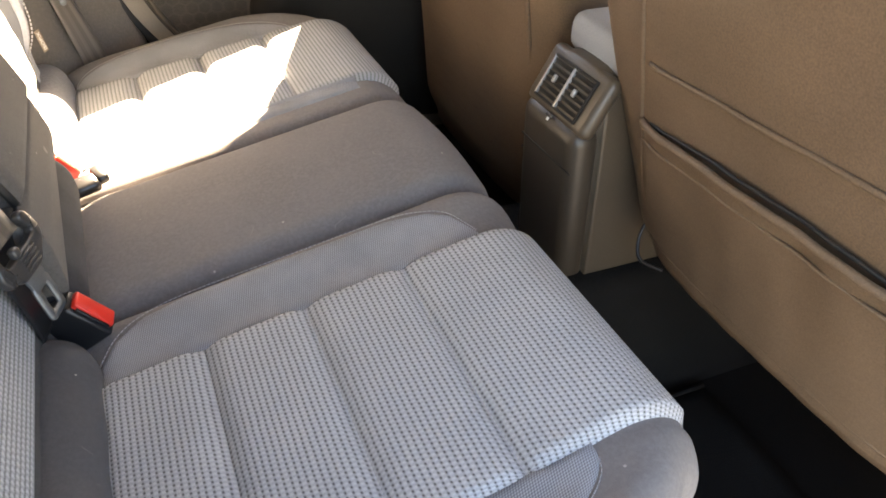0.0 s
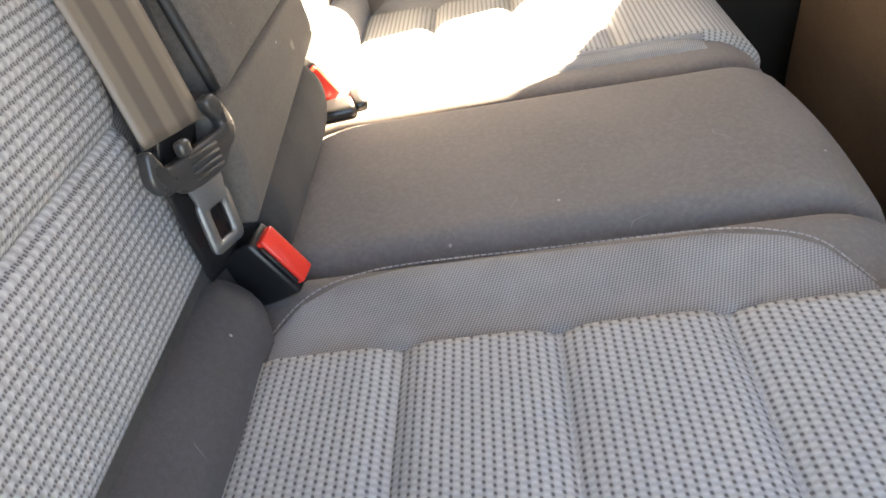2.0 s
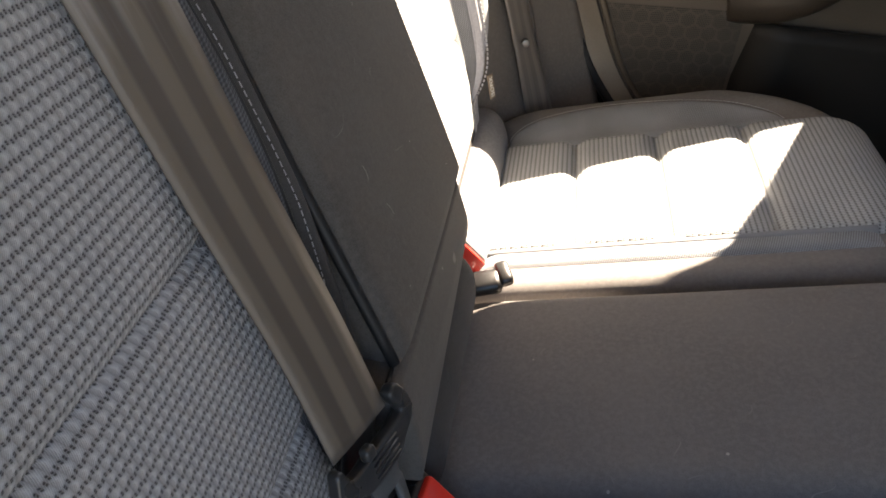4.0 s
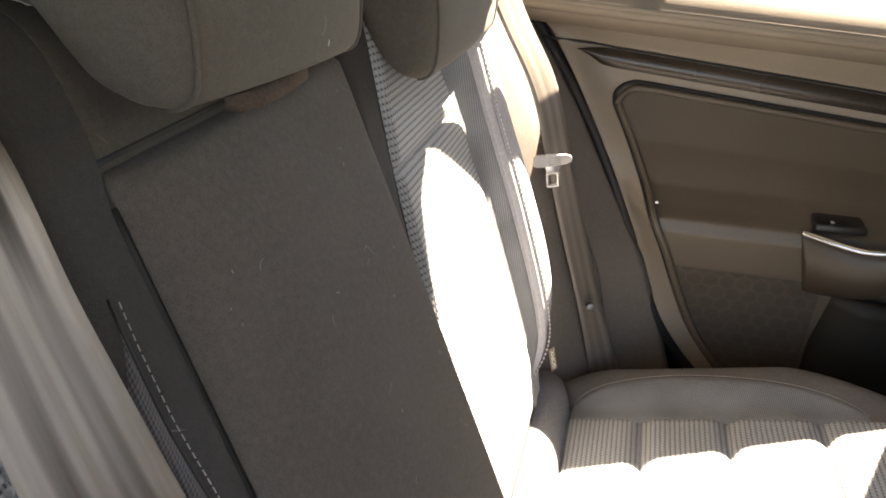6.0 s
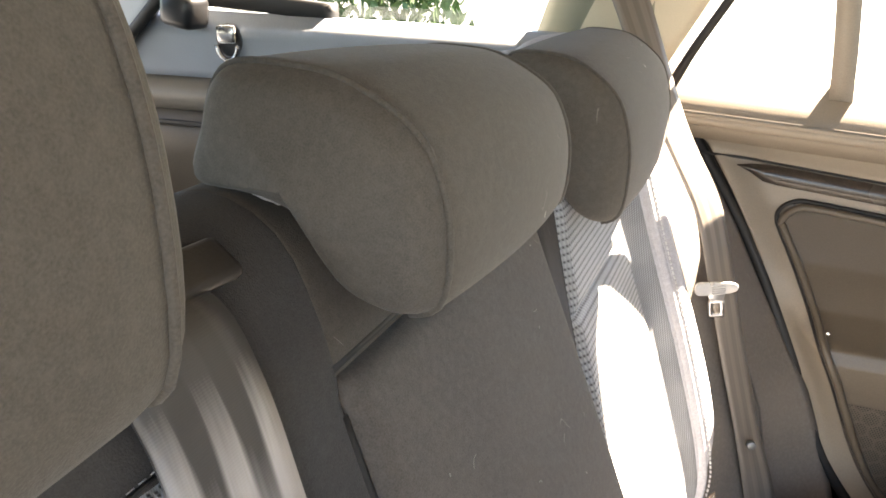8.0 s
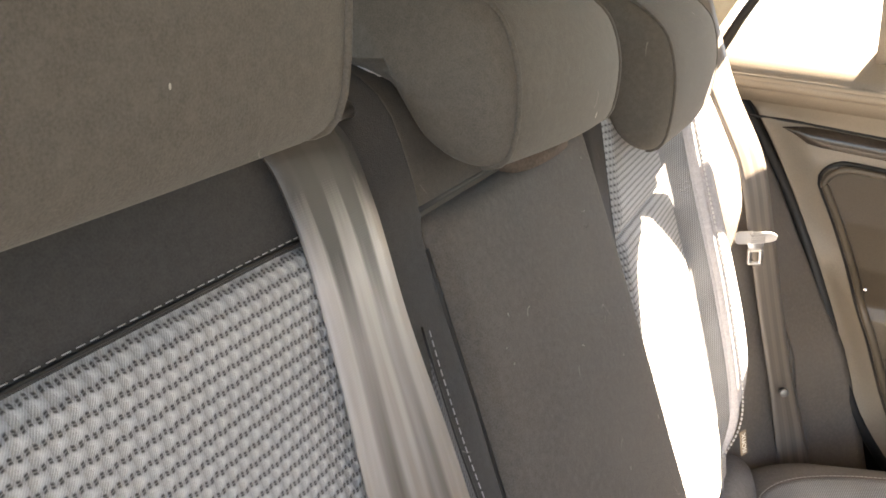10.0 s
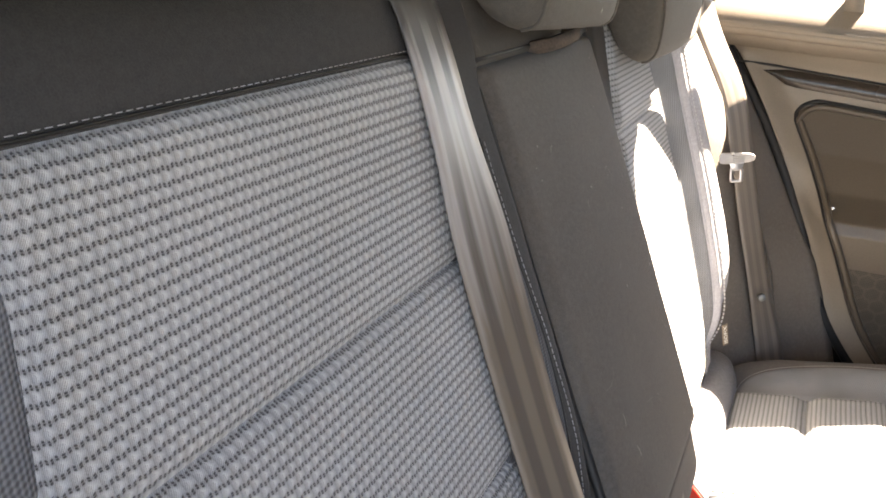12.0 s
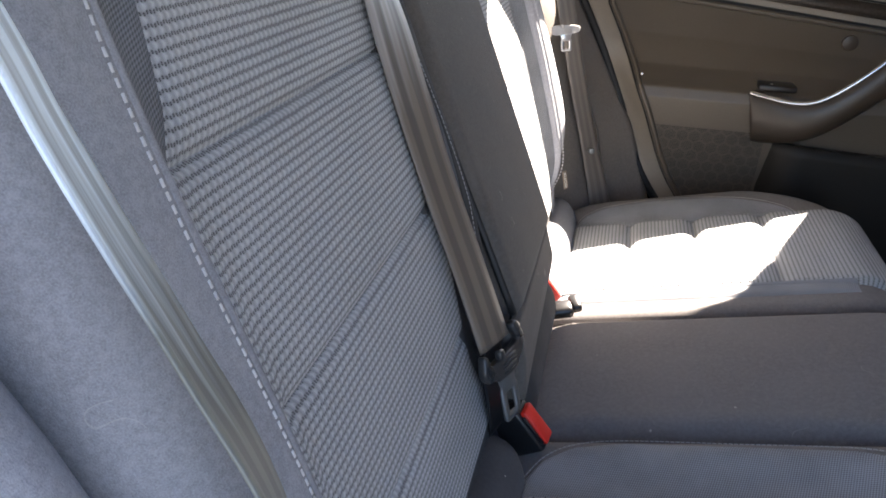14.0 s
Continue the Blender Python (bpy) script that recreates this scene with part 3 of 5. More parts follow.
RIDGE = (0.0265, 0.0265, 0.0238, 0.0208, 0.0172, 0.0138, 0.0085, 0.004, 0.0)


def back_height(sign, a_weave, rise=0.028):
    def height(s, y):
        a = y * sign
        fade = 1 - ease(s, Z(0.80), Z(0.84))
        up = ease(s, Z(0.25), Z(0.36))
        inner = 0.0
        if sign < 0:
            # the piped ridge beside the centre belt, lower towards the top
            inner = float(np.interp(s, RIDGE_S, RIDGE)) * ease(-a, -(a_weave - 0.020), -(a_weave - 0.050))
            inner *= 0.86 + 0.14 * ease(a, -mid_left(s) + 0.002, -mid_left(s) + 0.014)
        return rise * ease(a, 0.405, 0.425 + rise) * (0.45 + 0.55 * fade) * up + inner * ease(s, Z(0.36), Z(0.44))
    return height


WEAVE_S = [Z(z) for z in (0.345, 0.446, 0.65, 0.684, 0.700, 0.730, 0.756, 0.775, 0.792)]


def back_weave_outer(s, sign=1):
    wider = 0.011 * (1 - ease(s, Z(0.67), Z(0.71))) if sign < 0 else 0.0
    return wider + float(np.interp(s, WEAVE_S, [0.402, 0.409, 0.411, 0.409, 0.402, 0.394, 0.388, 0.387, 0.391]))


STITCH = curve([(0.360, 0.402), (0.385, 0.428), (0.430, 0.440), (0.530, 0.444), (0.627, 0.446), (0.700, 0.447), (0.745, 0.446), (0.770, 0.440), (0.785, 0.430), (0.795, 0.414), (0.799, 0.400)], 60)

STITCH_S, STITCH_Y = [Z(p[0]) for p in STITCH], [p[1] for p in STITCH]


def back_stitch_outer(s):
    return float(np.interp(s, STITCH_S, STITCH_Y))


def bolster_inner(s):
    """Where plain back cloth meets the bolster; above the stitching the seam runs on outwards."""
    return min(back_stitch_outer(s) - 0.012, 0.431) if s < Z(0.6) else 0.431 - 0.004 * ease(s, Z(0.77), Z(0.83))


def back_panels(owner, sign, w_in, rise=0.028, dip=0.0):
    h = back_height(sign, (w_in(Z(0.6)) if not dip else dip), rise)
    n0, n1 = (lambda s: sign * w_in(s)), (lambda s: sign * back_weave_outer(s, sign))
    for z0, z1 in zip(ROWS_Z, ROWS_Z[1:]):
        # same weave; the far back's paler copy holds its sun glare
        part("woven_panel", cloth_panel(BACK, h, Z(z0), Z(z1), n0, n1, 0.0052, 44, 40, 0.0015, 0.006, 0.016), WEAVE if sign < 0 else SEAT_WEAVE, owner, "light grey woven cloth with raised threads")
    part("outer_side_panel", cloth_panel(BACK, h, Z(0.36), Z(0.797), lambda s: sign * (back_weave_outer(s, sign) - 0.004), lambda s: sign * (back_stitch_outer(s) - 0.008), 0.002, 60, 18, 0.0), SHADED_MESH if sign < 0 else MESH_CLOTH, owner, "grey ribbed cloth")
    part("hem", cloth_panel(BACK, h, Z(0.36), Z(0.797), lambda s: sign * (back_stitch_outer(s) - 0.0085), lambda s: sign * (back_stitch_outer(s) + 0.001), 0.0032, 60, 8, 0.0, 0.005), SHADED_BOLSTER if sign < 0 else LIT_BOLSTER, owner, "plain grey folded hem")
    part("groove", tube([BACK.at(Z(0.7996), sign * (w_in(Z(0.79)) + (0.390 - w_in(Z(0.79))) * k / 20), h(Z(0.7945), sign * 0.3) + 0.0002) for k in range(21)], 0.0008, None, 6), SEAL, owner, "dark seam groove")
    line = [(Z(0.36) + (Z(0.799) - Z(0.36)) * k / 160, 0) for k in range(161)]
    part("outer_stitching", stitches(BACK, [(s, sign * (back_stitch_outer(s) + 0.004)) for s, _ in line], h, 0.0032, 0.0022, 0.0011), PALE_THREAD, owner, "pale grey thread")
    top = [(Z(0.8012), sign * (w_in(Z(0.79)) + (0.400 - w_in(Z(0.79))) * k / 30)) for k in range(31)]
    part("top_stitching", stitches(BACK, top, h, 0.0024, 0.0019, 0.0002), THREAD, owner, "pale grey thread")


def mid_left(s):
    """The near edge of the armrest's recess."""
    return float(np.interp(s, [Z(0.3), Z(0.45), Z(0.57), Z(0.69), Z(0.79)], [-0.103, -0.098, -0.080, -0.063, -0.048]))


double = thing("rear_bench", "wide dark grey and woven cloth seat back with armrest recess", "rear seat")
_hn = back_height(-1, 0.148)


def double_height(s, y):
    rows = ease(s, Z(0.345), Z(0.36)) * (1 - ease(s, Z(0.793), Z(0.799)))
    return _hn(s, y) - 0.002 * rows * ease(-y, 0.138, 0.146) * ease(y, -0.418, -0.410)


def middle_height(s, y):
    return -0.012 * (1 - ease(s, Z(0.772), Z(0.786)))


part("base", seat_body(BACK, double_height, mid_left, lambda s: -0.008 - bolster_inner(s), lambda s: 0.008 - 0.0062 * ease(s, Z(0.770), Z(0.795)), 0.004, 110, 80, 0.04), SHADED_BACK_CLOTH, double, "dark grey plain cloth")
part("outer_bolster", seat_body(BACK, lambda s, y: _hn(s, y) + 0.0012, lambda s: -bolster_inner(s), lambda s: -0.505, 0.003, 0.04, 110, 30, 0.05), SHADED_BOLSTER, double, "grey plain cloth bolster")
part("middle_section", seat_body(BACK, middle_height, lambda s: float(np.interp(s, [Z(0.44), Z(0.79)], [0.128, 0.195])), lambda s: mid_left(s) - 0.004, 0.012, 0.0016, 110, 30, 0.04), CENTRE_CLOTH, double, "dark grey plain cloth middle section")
back_panels(double, -1, lambda s: 0.148 - 0.020 * ease(s, Z(0.42), Z(0.54)) - 0.03 * ease(-s, -Z(0.43), -Z(0.35)), 0.028, 0.148)


def inner_edge_near(s):
    return float(np.interp(s, [Z(z) for z in (0.37, 0.42, 0.50, 0.545, 0.582, 0.619, 0.655, 0.69, 0.722, 0.742)], [-0.123, -0.119, -0.1105, -0.106, -0.102, -0.098, -0.0955, -0.094, -0.0875, -0.0825]))


part("inner_side_panel", cloth_panel(BACK, _hn, Z(0.37), Z(0.742), lambda s: -0.152 + 0.0685 * ease(s, Z(0.64), Z(0.742)), inner_edge_near, 0.002, 50, 14, 0.0), RIB_CLOTH, double, "dark grey ribbed cloth")
part("inner_groove", tube([BACK.at(Z(0.37 + 0.372 * k / 40), inner_edge_near(Z(0.37 + 0.372 * k / 40)), _hn(Z(0.37 + 0.372 * k / 40), inner_edge_near(Z(0.37 + 0.372 * k / 40))) + 0.0002) for k in range(41)], 0.0008, None, 6), SEAL, double, "dark seam groove")
part("inner_stitching", stitches(BACK, [(Z(0.37) + (Z(0.742) - Z(0.37)) * k / 60, inner_edge_near(Z(0.37) + (Z(0.742) - Z(0.37)) * k / 60) + 0.004) for k in range(61)], _hn, 0.0028, 0.0018, 0.0003), THREAD, double, "pale grey thread")

far_back = thing("rear_bench", "single grey woven cloth rear seat back lit by the sun", "rear seat")
def far_weave(s):
    """The inner edge of the woven panels of the single seat back."""
    return _far_in(s) + float(np.interp(s, [Z(0.45), Z(0.60), Z(0.79)], [0.020, 0.030, 0.052]))


_far_in = lambda s: float(np.interp(s, [Z(0.30), Z(0.44), Z(0.79)], [0.135, 0.142, 0.204]))
part("base", seat_body(BACK, sunk(back_height(1, 0.25, 0.038), lambda s, y: ease(s, Z(0.345), Z(0.36)) * (1 - ease(s, Z(0.793), Z(0.799))) * ease(y, far_weave(s) - 0.008, far_weave(s) - 0.002) * ease(-y, -0.418, -0.410)), _far_in, lambda s: bolster_inner(s) + 0.008, 0.012, 0.004, 110, 60, 0.05), SHADED_BACK_CLOTH, far_back, "dark grey plain cloth")
part("outer_bolster", seat_body(BACK, lambda s, y: back_height(1, 0.25, 0.038)(s, y) + 0.0012, bolster_inner, lambda s: 0.512 - 0.070 * ease(-s, -Z(0.52), -Z(0.345)), 0.003, 0.045, 110, 30, 0.05), LIT_BOLSTER, far_back, "grey plain cloth bolster")
back_panels(far_back, 1, far_weave, 0.038)

# ---- fold-down armrest and the piece under it ----
armrest = thing("armrest", "dark grey cloth centre armrest folded up into the seat back", "armrest")


def rest_face(i, j):
    z = 0.445 + 0.340 * i
    a, b = np.interp(z, [0.445, 0.57, 0.69, 0.785], [-0.099, -0.082, -0.065, -0.052]), np.interp(z, [0.445, 0.785], [0.128, 0.192])
    x = np.interp(z, [0.443, 0.561, 0.787], [-0.294, -0.35, -0.452])
    return a, b, x, z


def rest_pad(i, j):
    """The front and its rounded rim; the rim runs 3 cm into the recess."""
    def spread(q):
        q = (q - 0.08) / 0.84
        return min(max(q, 0.0), 1.0), max(-q, q - 1, 0.0) * 0.84 / 0.08
    (a, da), (b, db) = spread(i), spread(j)
    a, b = a - 0.055 * math.sin(math.tau * a), b - 0.055 * math.sin(math.tau * b)
    y0, y1, x, z = rest_face(a, 0)
    y = y0 + (y1 - y0) * b
    edge = min(a * 0.34, (1 - a) * 0.34)
    side = min(y - y0, y1 - y)
    h = 0.009 * math.sin(math.pi * a) ** 0.7 * math.sin(math.pi * b) ** 0.6 - fall(edge, 0.007) - fall(side, 0.012) * (1 - fall(edge, 0.007) / 0.008) - 0.035 * max(da, db)
    return Vector((x + 0.90 * h, y, z + 0.42 * h)), (y, z)


part("pad", grid(rest_pad, 50, 44), DARK_CLOTH, armrest)
_rim = [rest_face(k / 20, 0) for k in range(21)]
# black cords put the gap's and crease's shade round the armrest
part("seam", tube([(x - 0.0095, a - 0.0010, z) for a, b, x, z in _rim[:-1]], 0.0036, None, 8), SEAL, armrest, "black strip for the shade in the armrest gap")
part("top_crease_shade", tube([(_rim[-1][2] - 0.0065, _rim[-1][0] + (_rim[-1][1] - _rim[-1][0]) * k / 12, 0.7865) for k in range(13)], 0.0023, None, 8), SEAL, armrest, "black strip for the shade in the armrest's top crease")
_loop = curve([(-0.458, 0.046, 0.784), (-0.445, 0.056, 0.787), (-0.439, 0.072, 0.7895), (-0.436, 0.088, 0.792), (-0.437, 0.102, 0.7935), (-0.450, 0.109, 0.793)], 24)
_strap = bmesh.new()
loft([[Vector(p) + Vector((0.003 * c, 0.003 * d, 0.0048 * e)) for c, d, e in ((1, 0, 1), (1, 0, -1), (-1, 0, -1), (-1, 0, 1))] for p in _loop], _strap)
part("pull_loop", _strap, LOOP_CLOTH, armrest, "worn fabric pull loop with frayed edge")


def lint_fibres(count):
    """Short pale fibres lying on the armrest's cloth."""
    rng = random.Random(11)
    bm = bmesh.new()
    for n in range(count):
        i, j = (0.345, 0.29) if n == 0 else (rng.uniform(0.12, 0.88), rng.uniform(0.12, 0.88))
        way, long = rng.uniform(0, math.tau), rng.uniform(0.003, 0.009) if n % 4 == 0 else rng.uniform(0.0008, 0.002)
        bend = rng.uniform(-0.8, 0.8)
        pts = []
        for k in range(4):
            d = long * (k / 3 - 0.5)
            a = way + bend * (k / 3)
            pts.append(rest_pad(i + d * math.cos(a) / 0.34, j + d * math.sin(a) / 0.22)[0] + Vector((0.0009, 0, 0.0004)))
        tube(pts, 0.00014 if n % 4 == 0 else 0.0003, bm, 4)
    return bm


tagged(part("lint", lint_fibres(17), LINT), "pale lint fibres on the dark armrest cloth", "lint", kind="stuff")

lower = thing("lower_centre_pad", "dark grey cloth pad below the folded armrest", "seat pad")


def lower_fn(i, j):
    """The short cloth piece below the armrest; it tucks in behind the roll at its foot."""
    y = -0.122 + 0.254 * j
    foot = 0.366 + 0.036 * j
    z = foot + (0.443 - foot) * ease(i, 0.25, 1.0) if i > 0.25 else foot - 0.010 * (0.25 - i)
    x = float(np.interp(z, [0.366, 0.41, 0.443], [-0.283, -0.287, -0.297])) - 0.022 * (1 - min(i / 0.35, 1)) ** 1.6
    return Vector((x - 0.012 * ease(i, 0.92, 1.0) - fall(0.132 - y, 0.03), y, z)), (y, z)


_b = grid(lower_fn, 30, 30)
thicken(_b, (-0.03, 0, 0))
part("cover", _b, DARK_CLOTH, lower)
part("seam", tube([lower_fn(0.985, k / 24)[0] + Vector((0.002, 0, 0)) for k in range(25)], 0.0014, None, 6), SEAL, lower, "dark seam line")
ROLL = curve([(-0.312, 0.26), (-0.288, 0.285), (-0.277, 0.318), (-0.275, 0.342), (-0.280, 0.362), (-0.292, 0.376), (-0.312, 0.382)], 24)


def roll_ring(y, k, lift):
    """A cut through the roll, shrunk by k towards its core."""
    return [Vector((-0.300 + (x + 0.300) * k, y, 0.325 + (z - 0.325) * k + lift)) for x, z in ROLL] + [Vector((-0.335, y, 0.34)), Vector((-0.335, y, 0.29))]


_rings = [roll_ring(-0.098 + 0.006 * k, 0.70 + 0.10 * k, -0.006) for k in range(3)]
_rings += [roll_ring(-0.080 + 0.165 * k / 20, 1.0 + 0.010 * math.sin(k * 0.9), -0.006 + 0.008 * k / 20) for k in range(21)]
_rings += [roll_ring(0.085 + 0.026 * math.sin(q), 0.62 + 0.38 * math.cos(q), 0.002) for q in (0.3, 0.6, 0.9, 1.2, 1.45)]
part("roll", loft(_rings), SHADED_BACK_CLOTH, lower, "smooth dark cloth roll at the back of the cushion")

# ---- headrests ----
HEAD = [(-0.434, 0.806), (-0.420, 0.814), (-0.4165, 0.842), (-0.421, 0.864), (-0.432, 0.881), (-0.459, 0.896), (-0.485, 0.900), (-0.507, 0.899), (-0.517, 0.890), (-0.523, 0.875), (-0.530, 0.858), (-0.525, 0.8515), (-0.509, 0.850), (-0.494, 0.846), (-0.479, 0.839), (-0.466, 0.826), (-0.452, 0.811)]


def headrest(label, y0, y1, dx, dz, tall, deep=1.0, apart=0.27, droop=0.0):
    owner = thing("headrest", label, "headrest", group="rear headrests")
    prof = loop_curve([(-0.439 + (x + 0.439) * deep + dx, 0.812 + (z - 0.812) * tall + dz) for x, z in HEAD], 60)
    c = np.mean(prof, axis=0)
    r = 0.022
    rings = []
    steps = [(r * (1 - math.cos(radians(a))), 1 - math.sin(radians(a))) for a in (0, 25, 50, 70, 90)]
    ys = [(y0 + d, k) for d, k in steps] + [(y0 + r + (y1 - y0 - 2 * r) * k / 8, 0) for k in range(1, 8)] + [(y1 - d, k) for d, k in reversed(steps)]
    for y, k in ys:
        q = (y - y0) / (y1 - y0)
        swell = 0.006 * math.sin(math.pi * q)
        ring = []
        for p in prof:
            d = p - c
            l = np.hypot(*d)
            p2 = p - d / l * (k * 0.016) + np.array([swell if d[0] > 0 else 0, 0.35 * swell if d[1] > 0 else 0])
            ring.append((p2[0], y, p2[1] - droop * q))
        rings.append(ring)
    # the side faces bulge a little
    def cap(side):
        ring = rings[0] if side < 0 else rings[-1]
        m = np.mean(ring, axis=0)
        out = []
        for k in (0.75, 0.5, 0.25, 0.04):
            out.append([tuple(m + (np.array(p) - m) * k + np.array([0, side * 0.008 * (1 - k), 0])) for p in ring])
        return out
    part("pad", loft(list(reversed(cap(-1))) + rings + cap(1)), HEAD_CLOTH, owner)
    for side, ring in ((-1, rings[3]), (1, rings[-4])):
        part("piping", tube([Vector(p) + Vector((0, side * 0.0005, 0)) for p in ring[:-12]], 0.0016, None, 6), HEAD_CLOTH, owner)
    for y in (y0 + (y1 - y0) * apart, y1 - (y1 - y0) * apart):
        post = part("post", tube([(-0.512, y, 0.80), (-0.512, y, 0.880 + dz)], 0.006, None, 12), STEEL, owner, "steel post")
        collar = bmesh.new()
        disc(pose(-0.496 if apart < 0.15 else -0.512, y, 0.845 if apart < 0.15 else 0.825), 0.015, 0.012, collar)
        part("collar", collar, PALE_PLASTIC, owner, "pale plastic post guide")
    return owner


headrest("dark grey cloth centre headrest", -0.045, 0.158, 0.0, 0.0, 1.0, 1.0, 0.10, 0.012)
headrest("dark grey cloth headrest raised above the seat back", -0.415, -0.151, 0.0005, 0.0435, 1.35, 1.1)
headrest("dark grey cloth headrest beside the window, partly sunlit", 0.245, 0.495, 0.018, -0.053, 1.32)


# ---- seat belts ----
def ribbon(path, width, n, thick=0.0012, sag=0.0):
    """Webbing along places, each with the way its width points."""
    pts = curve([(*p, *w) for p, w in path], n)
    bm = bmesh.new()
    uv = bm.loops.layers.uv.verify()
    rows, run, last = [], 0.0, None
    cols = (-0.5, -0.35, -0.12, 0.12, 0.35, 0.5)
    for q in pts:
        p, w = Vector(q[:3]), Vector(q[3:]).normalized()
        run += (p - last).length if last else 0
        last = p
        rows.append((p, w, run))
    verts = []
    for k, (p, w, run) in enumerate(rows):
        d = (rows[min(k + 1, n)][0] - rows[max(k - 1, 0)][0]).normalized()
        nrm = w.cross(d).normalized()
        top = [bm.verts.new(p + w * width * c + nrm * (thick / 2 - sag * (1 - 4 * c * c))) for c in cols]
        bot = [bm.verts.new(p + w * width * c + nrm * (-thick / 2 - sag * (1 - 4 * c * c))) for c in reversed(cols)]
        verts.append((top + bot, run))
    m = len(cols)
    us = [c + 0.5 for c in cols] + [c + 0.5 for c in reversed(cols)]
    for (a, ra), (b, rb) in zip(verts, verts[1:]):
        for i in range(2 * m):
            j = (i + 1) % (2 * m)
            f = bm.faces.new((a[i], a[j], b[j], b[i]))
            for lp, c in zip(f.loops, ((us[i], ra), (us[j], ra), (us[j], rb), (us[i], rb))):
                lp[uv].uv = c
    bm.faces.new(verts[0][0]), bm.faces.new(verts[-1][0])
    return bm


def frame_of(origin, across, along):
    a = Vector(across).normalized()
    b = Vector(along)
    b = (b - a * b.dot(a)).normalized()
    c = a.cross(b)
    m = Matrix((a, b, c)).transposed().to_4x4()
    m.translation = Vector(origin)
    return m


def cut_piece(m, outline, thick, edge):
    """A flat piece with the given outline, its rims rounded."""
    bm = bmesh.new()
    f = bm.faces.new([bm.verts.new((x, y, -thick / 2)) for x, y in outline])
    up = bmesh.ops.extrude_face_region(bm, geom=[f])
    bmesh.ops.translate(bm, verts=[v for v in up["geom"] if isinstance(v, bmesh.types.BMVert)], vec=(0, 0, thick))
    rims = [e for e in bm.edges if abs(e.verts[0].co.z - e.verts[1].co.z) < 1e-6]
    bmesh.ops.bevel(bm, geom=rims, offset=edge, segments=2, affect="EDGES", profile=0.5)
    bmesh.ops.recalc_face_normals(bm, faces=bm.faces)
    bm.transform(m)
    return bm


GRIP = [(0.033, -0.008), (0.0345, 0.000), (0.030, 0.008), (0.020, 0.010), (0.013, 0.014), (-0.013, 0.014), (-0.022, 0.008), (-0.031, 0.002), (-0.0335, -0.006), (-0.029, -0.019), (-0.024, -0.023), (-0.0185, -0.021), (-0.0195, -0.015), (-0.0235, -0.009), (-0.021, -0.0055), (0.0, -0.004), (0.020, -0.003), (0.0245, -0.007), (0.027, -0.013), (0.031, -0.0135)]


BAR = [(0.034 * math.copysign(abs(math.cos(k * math.tau / 16)) ** 0.5, math.cos(k * math.tau / 16)), 0.002 + (0.0105 + 0.003 * math.cos(k * math.tau / 16)) * math.copysign(abs(math.sin(k * math.tau / 16)) ** 0.6, math.sin(k * math.tau / 16))) for k in range(16)]


def belt_tongue(owner, m, width=0.060, plastic=None):
    """A latch tongue: a winged plastic body with ridges, and the slotted steel plate below it. Across is x, down is y."""
    k = width / 0.060
    stuff_of = plastic or BELT_PLASTIC
    bar = part("grip", cut_piece(m, loop_curve([(x * k, y * k) for x, y in (BAR if plastic else GRIP)], 80), 0.0075 * k, 0.0018 * k), stuff_of, owner, "worn plastic grip")
    for n in range(4):
        part("ridge", block(m @ pose(-0.003 * k, (-0.001 + 0.0036 * n) * k, 0.0040 * k), 0.022 * k, 0.0016, 0.0022, 0.0005, None, 1), stuff_of, bar)
    part("stop_button", block(m @ pose(0.008 * k, -0.007 * k, 0.003), 0.008 * k, 0.008 * k, 0.007, 0.0026, None, 3), stuff_of, bar)
    plate = bmesh.new()
    rings = []
    for q in range(36):
        a = q * math.tau / 36
        c, d = math.copysign(abs(math.cos(a)) ** 0.30, math.cos(a)), math.copysign(abs(math.sin(a)) ** 0.30, math.sin(a))
        rings.append([plate.verts.new(m @ Vector((hx * c * k, 0.0365 * k + hy * d * k, z))) for hx, hy, z in ((0.0130, 0.0150, 0.0012), (0.0060, 0.0090, 0.0012), (0.0060, 0.0090, -0.0012), (0.0130, 0.0150, -0.0012))])
    for a, b in zip(rings, rings[1:] + rings[:1]):
        for n in range(4):
            plate.faces.new((a[n], b[n], b[(n + 1) % 4], a[(n + 1) % 4]))
    steel = part("latch_plate", plate, STEEL if plastic else DARK_STEEL, owner, "slotted steel latch plate")
    neck = [(-0.014, 0.010), (0.014, 0.010), (0.0125, 0.016), (0.0112, 0.021), (0.0115, 0.027), (-0.0115, 0.027), (-0.0112, 0.021), (-0.0125, 0.016)]
    part("neck", cut_piece(m, [(x * k, y * k) for x, y in neck], 0.0026, 0.0004), STEEL if plastic else DARK_STEEL, steel)


